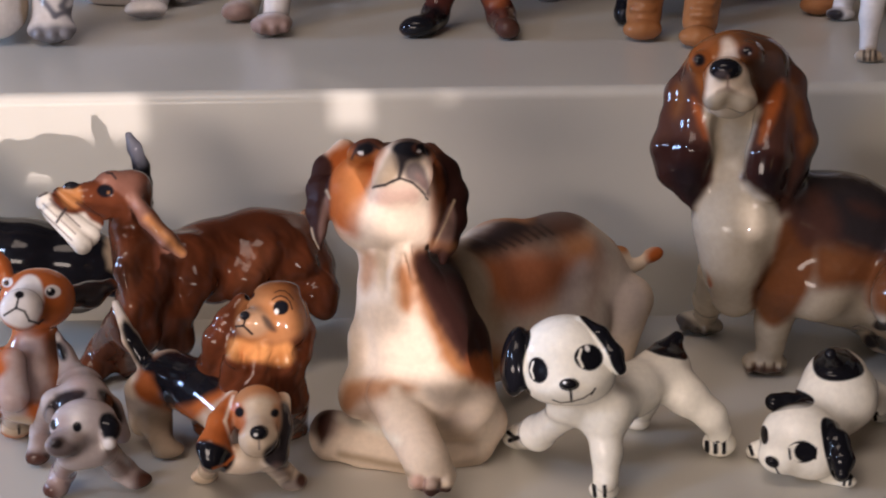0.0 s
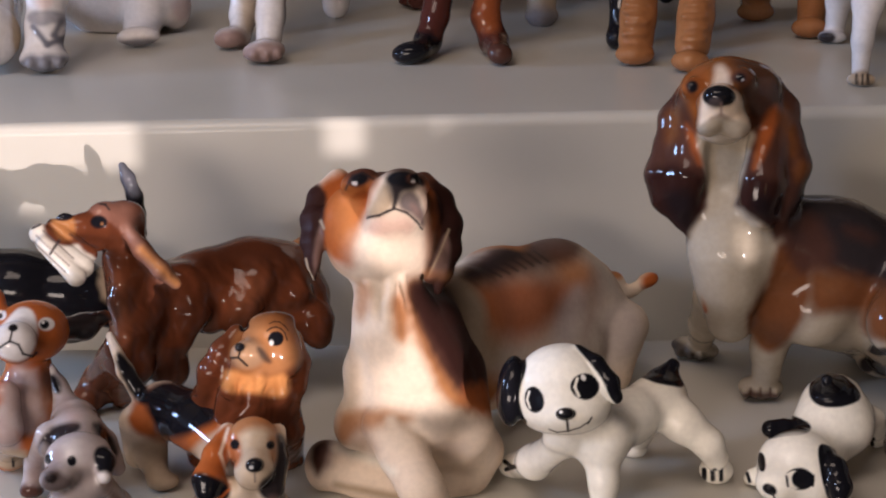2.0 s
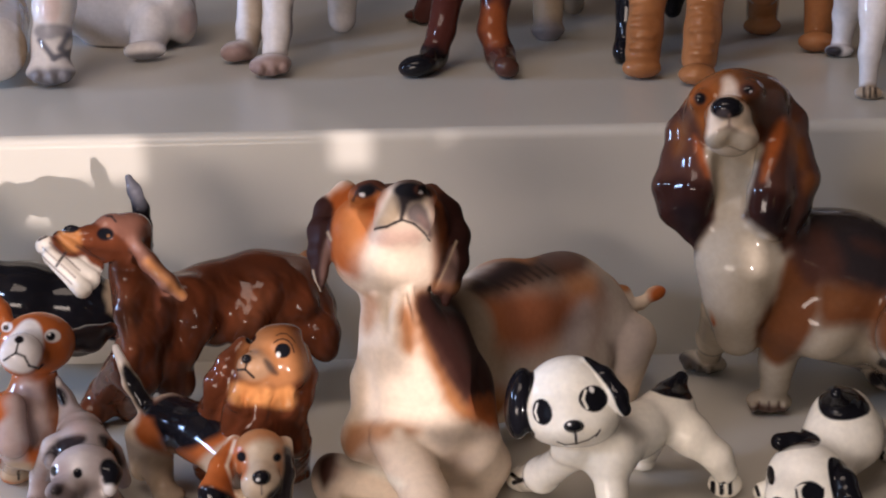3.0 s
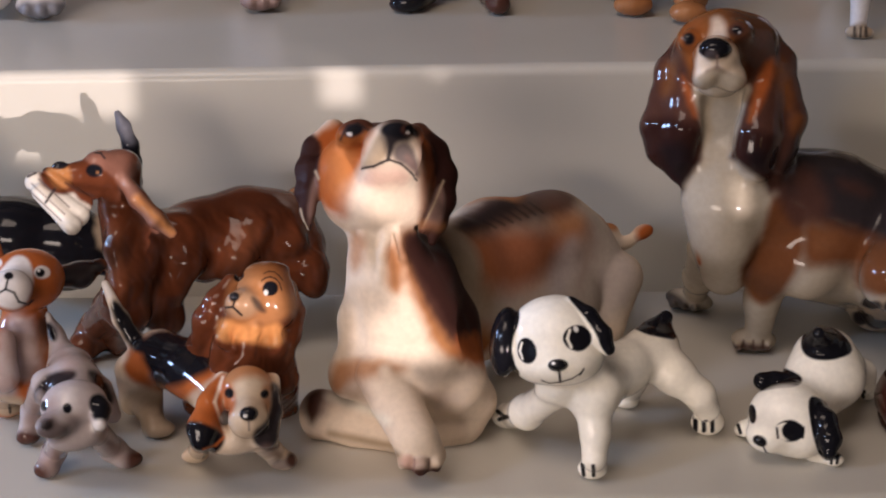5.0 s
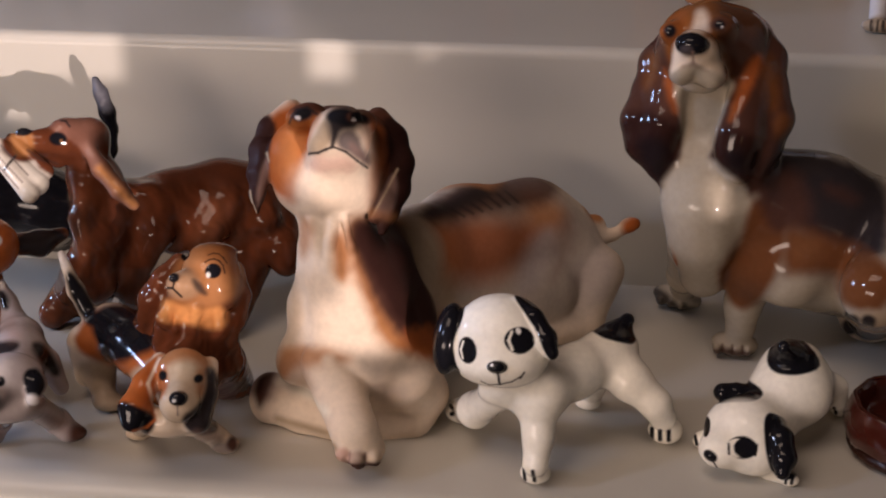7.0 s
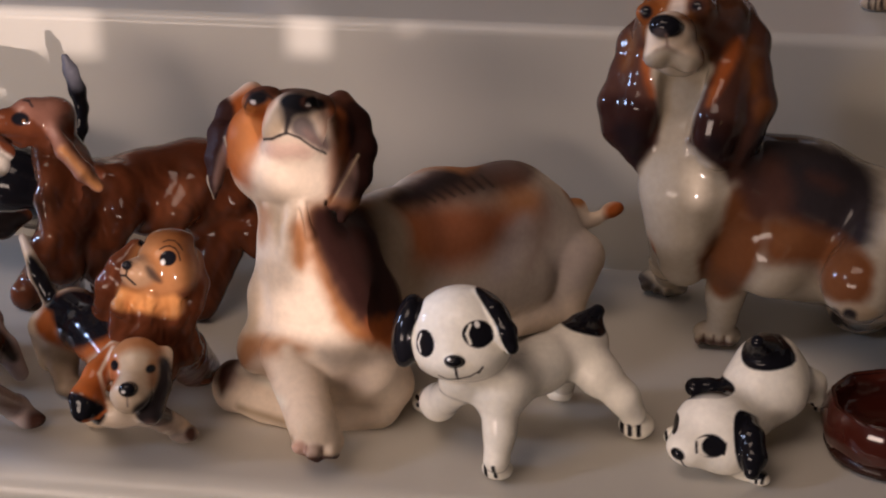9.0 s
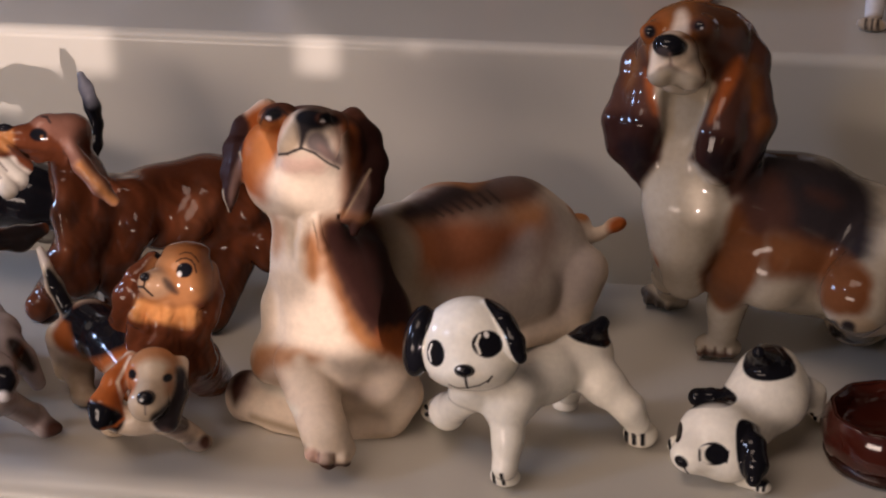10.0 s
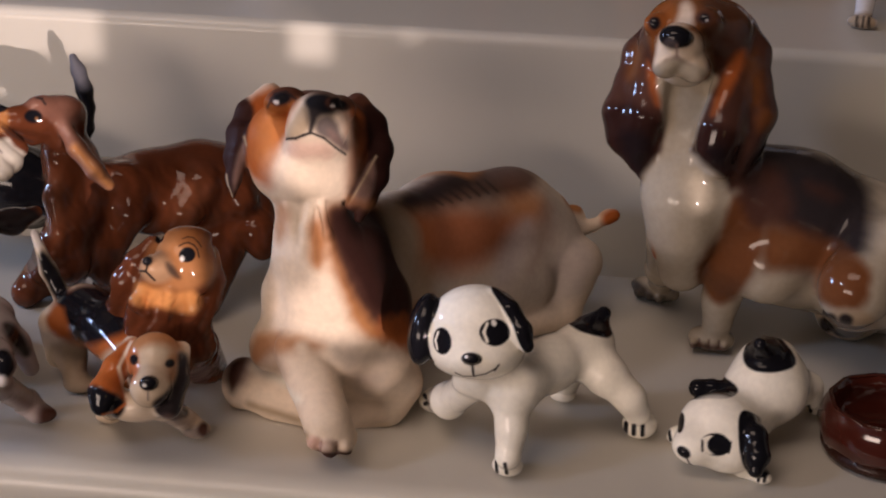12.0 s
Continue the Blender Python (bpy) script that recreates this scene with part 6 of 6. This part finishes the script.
    c.stroke(-15.6, -1.4, 5.3, -3.6, 0.42, SOOT, 0.66, near=-60.02606346879119, front=False)
    return c.make("cat_figurine", "white and grey glazed cat sitting on the upper shelf", glazed, "cat figurine", "figurines on the upper shelf")


upper_grey_cat()


def upper_seated_dog():
    c = Clay(-0.1900, 0.1600, 0.0970, -9.24, 18.58, 0.0885, 0.8, SNOW)
    c.limb((-5.0, -3.1, -68.8), 14.2, (-3.7, 10.7, 4.0), 15.8, 3.7)
    c.limb((-3.7, 10.7, 4.0), 15.8, (-3.7, 31.5, 4.0), 13.1, 3.7)
    c.limb((-3.7, 31.5, 4.0), 13.1, (-3.0, 57.1, 4.0), 10.4, 3.7)
    c.patch([(9.0, 29.5), (16.4, 29.0), (11.2, -13.8), (3.8, -13.1)], BUFF, 1.28)
    return c.make("dog_figurine", "white glazed seated dog standing beside the cat", glazed, "dog figurine", "figurines on the upper shelf")


upper_seated_dog()


def upper_white_dog():
    c = Clay(-0.0659, 0.1250, 0.1002, -9.86, 8.99, 0.0885, 0.7, SNOW)
    c.limb((12.9, 43.2, -0.0), 12.3, (10.4, 23.7, -6.0), 7.3, 3.1)
    c.limb((10.4, 23.7, -6.0), 7.3, (8.6, 4.4, -8.0), 6.1, 3.1)
    c.limb((8.6, 4.4, -8.0), 6.1, (6.6, -8.8, -15.0), 5.4, 3.1)
    c.ball((4.6, -10.3, -22.9), (9.1, 5.0, 7.7), 4, 2.5)
    c.ball((0.4, -11.5, -25.9), (2.9, 2.9, 5.7), 0, 1)
    c.ball((5.4, -12.2, -25.9), (2.9, 2.9, 5.7), 0, 1)
    c.ball((10.2, -11.5, -24.9), (2.6, 2.9, 5.8), 0, 1)
    c.limb((0.7, 45.8, 30.0), 11.8, (-0.7, 25.6, 30.0), 6.7, 3.1)
    c.limb((-0.7, 25.6, 30.0), 6.7, (-3.2, 5.3, 30.0), 6.0, 3.1)
    c.limb((-3.2, 5.3, 30.0), 6.0, (-5.3, -3.5, 16.9), 5.1, 3.1)
    c.ball((-9.8, -4.1, 12.8), (7.3, 4.8, 7.6), 6, 2.5)
    c.limb((6.5, 56.4, 10.0), 22.4, (23.3, 65.2, 60.0), 24.1, 5.0)
    c.limb((23.3, 65.2, 60.0), 24.1, (47.7, 66.1, 110.0), 23.1, 5.0)
    c.ball((0.6, 76.0, -10.0), (14.4, 13.2, 14.4), 0, 3.7)
    c.limb((47.2, 57.7, 110.0), 10.4, (42.3, 8.9, 77.7), 6.7, 3.1)
    c.patch([(-6.5, -8.0), (6.9, -5.2), (15.0, -8.5), (15.6, -17.6), (-7.1, -16.3)], MAUVE, 2.40, far=-8.89667691700592, amount=0.9)
    c.patch([(-5.5, -11.2), (14.8, -11.3), (14.4, -17.5), (-5.9, -16.4)], UMBER, 1.92, far=-8.89667691700592, amount=0.35)
    c.patch([(-18.1, -1.6), (-6.2, 0.7), (-0.7, -3.8), (-2.0, -11.3), (-18.8, -10.4)], MAUVE, 2.53, near=-16.89667691700592, amount=0.95)
    c.patch([(-4.4, 25.0), (5.8, 24.6), (3.9, -2.8), (-2.7, -3.7), (-5.1, 5.2)], BUFF, 2.52, near=-8.89667691700592, amount=0.8)
    c.stroke(16.5, 13.3, 14.5, -5.6, 1.20, SLATE, 1.68, front=False)
    return c.make("dog_figurine", "tall white glazed dog with mauve-brown paws", glazed, "dog figurine", "figurines on the upper shelf")


upper_white_dog()


def upper_brown_dog():
    c = Clay(0.0211, 0.1200, 0.0989, -10.17, 1.18, 0.0885, 1.1, CHOC)
    c.limb((1.2, 43.2, 0.0), 10.7, (-2.3, 21.7, -4.0), 6.8, 2.5)
    c.limb((-2.3, 21.7, -4.0), 6.8, (-5.7, 5.0, -8.0), 5.8, 2.5)
    c.limb((-5.7, 5.0, -8.0), 5.8, (-9.4, -5.7, -10.0), 5.8, 2.5)
    c.limb((-9.4, -5.7, -10.0), 5.8, (-12.2, -9.1, -19.8), 4.8, 2.5)
    c.ball((-16.4, -9.9, -23.9), (8.1, 4.7, 6.6), 8, 2.5)
    c.limb((23.0, 42.6, 0.0), 10.7, (18.0, 18.7, -4.0), 6.3, 2.5)
    c.limb((18.0, 18.7, -4.0), 6.3, (15.7, 4.4, -6.0), 6.1, 2.5)
    c.limb((15.7, 4.4, -6.0), 6.1, (19.2, -6.5, -8.0), 6.1, 2.5)
    c.limb((19.2, -6.5, -8.0), 6.1, (21.0, -10.0, -24.4), 4.7, 2.5)
    c.ball((20.8, -11.2, -31.2), (5.6, 4.7, 6.6), -20, 2.5)
    c.limb((-1.6, 44.0, 90.0), 11.1, (-7.7, 28.2, 100.0), 6.8, 2.5)
    c.limb((-7.7, 28.2, 100.0), 6.8, (-15.4, 15.2, 109.5), 5.7, 2.5)
    c.ball((-17.6, 14.3, 118.3), (8.1, 3.5, 7.0), 0, 1.9)
    c.limb((12.5, 57.2, 0.0), 21.8, (9.7, 65.2, 60.0), 23.8, 5.0)
    c.limb((9.7, 65.2, 60.0), 23.8, (1.7, 63.8, 100.0), 22.4, 5.0)
    c.ball((13.8, 80.3, -20.0), (14.0, 14.0, 14.9), 0, 3.7)
    c.dab(-13.1, -8.9, 11.7, 7.5, 0, BLACK, 2.25)
    c.dab(20.5, -11.6, 7.4, 6.0, 0, UMBER, 1.8)
    c.dab(17.0, 6.7, 6.2, 9.6, 0, RUST, 2.7, amount=0.5)
    return c.make("dog_figurine", "dark chocolate-brown glossy dog with crooked front legs", glazed, "dog figurine", "figurines on the upper shelf")


upper_brown_dog()


def upper_grey_dog():
    c = Clay(0.0633, 0.1900, 0.0935, -9.60, -2.41, 0.0885, 0.8, BUFF)
    c.limb((1.1, -1.7, -10.7), 7.0, (1.4, 7.8, -8.7), 6.7, 2.5)
    c.limb((1.4, 7.8, -8.7), 6.7, (1.8, 23.7, -4.7), 9.1, 2.5)
    c.ball((1.1, -2.2, -11.7), (8.0, 3.5, 6.9), 0, 2)
    c.limb((13.9, 40.1, 10.0), 9.8, (14.6, 24.4, 20.0), 6.7, 2.5)
    c.limb((14.6, 24.4, 20.0), 6.7, (14.7, 11.3, 59.6), 5.9, 2.5)
    c.limb((5.7, 52.9, -0.0), 21.4, (23.6, 59.8, 60.0), 23.2, 5.0)
    c.patch([(-9.3, 2.2), (11.5, 1.8), (11.4, -10.9), (-9.4, -10.5)], SLATE, 4.29, amount=0.8)
    return c.make("dog_figurine", "pale dog with grey paws standing far back on the upper shelf", glazed, "dog figurine", "figurines on the upper shelf")


upper_grey_dog()


def upper_orange_dog():
    c = Clay(0.1102, 0.0900, 0.1021, -10.30, -7.29, 0.0885, 0.8, AMBER)
    c.limb((-10.0, 41.2, -0.0), 11.6, (-9.1, 20.6, -2.0), 7.6, 2.5)
    c.limb((-9.1, 20.6, -2.0), 7.6, (-10.2, 4.6, -4.0), 7.2, 2.5)
    c.limb((-10.2, 4.6, -4.0), 7.2, (-10.9, -4.6, -4.0), 7.4, 2.5)
    c.ball((-11.2, -10.5, -8.6), (8.1, 4.6, 7.4), 0, 2.5)
    c.limb((14.1, 40.9, 0.0), 11.5, (14.1, 20.4, -4.0), 7.6, 2.5)
    c.limb((14.1, 20.4, -4.0), 7.6, (13.0, 4.5, -8.0), 7.3, 2.5)
    c.limb((13.0, 4.5, -8.0), 7.3, (11.9, -6.8, -10.0), 7.3, 2.5)
    c.ball((10.9, -12.9, -21.3), (7.6, 4.5, 7.2), 0, 2.5)
    c.limb((40.3, 44.6, 60.0), 11.5, (41.5, 25.2, 70.0), 7.7, 2.5)
    c.limb((41.5, 25.2, 70.0), 7.7, (43.4, 13.2, 103.8), 7.5, 2.5)
    c.ball((42.9, 7.8, 92.7), (8.8, 4.5, 7.4), 0, 2.5)
    c.limb((62.4, 43.8, 51.4), 11.3, (65.3, 22.1, 57.7), 6.7, 2.5)
    c.limb((65.3, 22.1, 57.7), 6.7, (65.4, 2.4, 62.4), 6.1, 2.5)
    c.ball((63.9, 0.4, 50.6), (8.0, 4.7, 6.5), 0, 2.5)
    c.limb((1.2, 55.4, 10.0), 23.4, (27.6, 60.1, 40.0), 24.3, 5.0)
    c.limb((27.6, 60.1, 40.0), 24.3, (52.2, 58.2, 50.0), 22.1, 5.0)
    c.ball((-1.7, 80.8, -20.0), (17.7, 16.8, 15.5), 0, 3.7)
    c.ball((-12.1, 15.9, -8.9), (5.0, 1.6, 2.3), 0, 1.9)
    c.ball((11.8, 13.4, -12.4), (5.0, 1.6, 2.3), 0, 1.9)
    c.ball((-11.1, 11.4, -9.7), (5.0, 1.6, 2.3), 0, 1.9)
    c.ball((12.8, 8.9, -14.1), (5.0, 1.6, 2.3), 0, 1.9)
    c.ball((-11.9, 6.8, -10.6), (5.0, 1.6, 2.3), 0, 1.9)
    c.ball((12.0, 4.5, -15.2), (5.0, 1.6, 2.3), 0, 1.9)
    c.ball((-10.9, 2.3, -10.9), (5.0, 1.6, 2.3), 0, 1.9)
    c.ball((13.0, -0.0, -15.4), (5.0, 1.6, 2.3), 0, 1.9)
    c.ball((-11.8, -2.3, -10.5), (5.1, 1.6, 2.3), 0, 1.9)
    c.ball((12.2, -4.5, -16.2), (5.0, 1.6, 2.3), 0, 1.9)
    c.dab(-11.3, 0.0, 6.0, 13.7, 0, AMBERD, 2.7, amount=0.5)
    c.dab(13.3, 4.4, 5.9, 15.8, 0, AMBERD, 2.7, amount=0.4)
    return c.make("dog_figurine", "amber-brown dog with knobbly textured legs", glazed, "dog figurine", "figurines on the upper shelf")


upper_orange_dog()


def upper_black_dog():
    c = Clay(0.0965, 0.1400, 0.0909, -10.51, -5.53, 0.0885, 1.1, BLACK)
    c.limb((2.0, 40.7, -22.7), 9.7, (1.3, 14.5, -21.0), 4.9, 2.5)
    c.limb((1.3, 14.5, -21.0), 4.9, (0.0, 0.0, -22.5), 4.4, 2.5)
    c.ball((-0.9, -1.9, -25.1), (4.4, 4.9, 6.3), 0, 2.5)
    c.limb((24.5, 46.9, 80.0), 11.2, (24.6, 28.0, 90.0), 6.3, 2.5)
    c.limb((24.6, 28.0, 90.0), 6.3, (24.2, 19.7, 93.1), 4.6, 2.5)
    c.limb((2.4, 47.7, -23.9), 12.1, (12.3, 61.8, 30.6), 15.6, 3.7)
    c.limb((12.3, 61.8, 30.6), 15.6, (24.2, 63.1, 77.5), 16.7, 3.7)
    return c.make("dog_figurine", "black glossy dog standing behind the amber dog", glazed, "dog figurine", "figurines on the upper shelf")


upper_black_dog()


def upper_slim_dog():
    c = Clay(0.1789, 0.0500, 0.1010, -10.86, -14.61, 0.0885, 0.8, SNOW)
    c.limb((4.2, 31.9, -2.9), 9.0, (4.1, 17.1, -4.3), 6.0, 2.5)
    c.limb((4.1, 17.1, -4.3), 6.0, (2.8, 2.2, -6.0), 3.9, 2.5)
    c.limb((2.8, 2.2, -6.0), 3.9, (2.7, -10.6, -5.7), 3.2, 2.5)
    c.ball((3.2, -12.6, -13.0), (5.5, 2.6, 4.3), 0, 1.9)
    c.limb((-2.2, 35.1, 55.8), 11.8, (-7.7, 19.1, 70.0), 5.4, 2.5)
    c.limb((-7.7, 19.1, 70.0), 5.4, (-8.9, 5.6, 74.4), 3.9, 2.5)
    c.limb((-8.9, 5.6, 74.4), 3.9, (-9.2, 3.7, 74.7), 3.7, 2.5)
    c.ball((-9.6, 3.6, 69.5), (6.3, 2.9, 5.4), 0, 1.9)
    c.limb((-0.3, 41.3, 44.6), 13.9, (10.1, 41.7, 15.7), 17.6, 5.0)
    c.limb((10.1, 41.7, 15.7), 17.6, (28.3, 46.5, 51.2), 18.5, 5.0)
    c.dab(3.2, -12.5, 5.1, 3.0, 0, BUFF, 0.9)
    c.stroke(1.5, -10.9, 1.7, -14.2, 0.51, SOOT, 0.3)
    c.stroke(3.5, -10.8, 3.7, -14.2, 0.51, SOOT, 0.3)
    c.stroke(5.5, -10.8, 5.8, -14.1, 0.51, SOOT, 0.3)
    c.dab(-11.9, 3.1, 3.9, 2.9, 0, SOOT, 1.12)
    return c.make("dog_figurine", "slim white dog with dark-clawed paws near the edge", glazed, "dog figurine", "figurines on the upper shelf")


upper_slim_dog()


# ---------------------------------------------------------------- oxblood pot
def turned(name, rings, sides, mat, parent, bevel):
    bm = bmesh.new()
    rows = [[bm.verts.new((r * math.cos(a), r * math.sin(a), z)) for a in np.linspace(0, 2 * math.pi, sides, endpoint=False)] for r, z in rings]
    for a, b in zip(rows, rows[1:]):
        for i in range(sides):
            j = (i + 1) % sides
            bm.faces.new((a[i], a[j], b[j], b[i]))
    bm.faces.new(rows[0])
    bm.faces.new(rows[-1])
    bmesh.ops.bevel(bm, geom=bm.edges[:], offset=bevel, segments=2, affect="EDGES")
    return link_mesh(name, bm, mat, parent, smooth=True)


def pot():
    ob = new("pot")
    turned("bowl", ((0.0188, 0.0042), (0.0202, 0.0075), (0.0203, 0.0110), (0.0184, 0.0165), (0.0178, 0.0174),
                    (0.0166, 0.0169), (0.0170, 0.0118), (0.0152, 0.0076), (0.004, 0.0062)), 10, pot_glaze, ob, 0.0010)
    foot = turned("foot", ((0.0150, 0.0), (0.0178, 0.0015), (0.0187, 0.0042), (0.014, 0.0055)), 20, foot_glaze, ob, 0.0004)
    tagged(foot, "dark unglazed-looking foot band")
    ob.matrix_world = pose(0.1742, -0.1113, 0, 0, 0, 20)
    return tagged(ob, "small faceted oxblood-red glazed pot on the lower shelf", "pot")


pot()
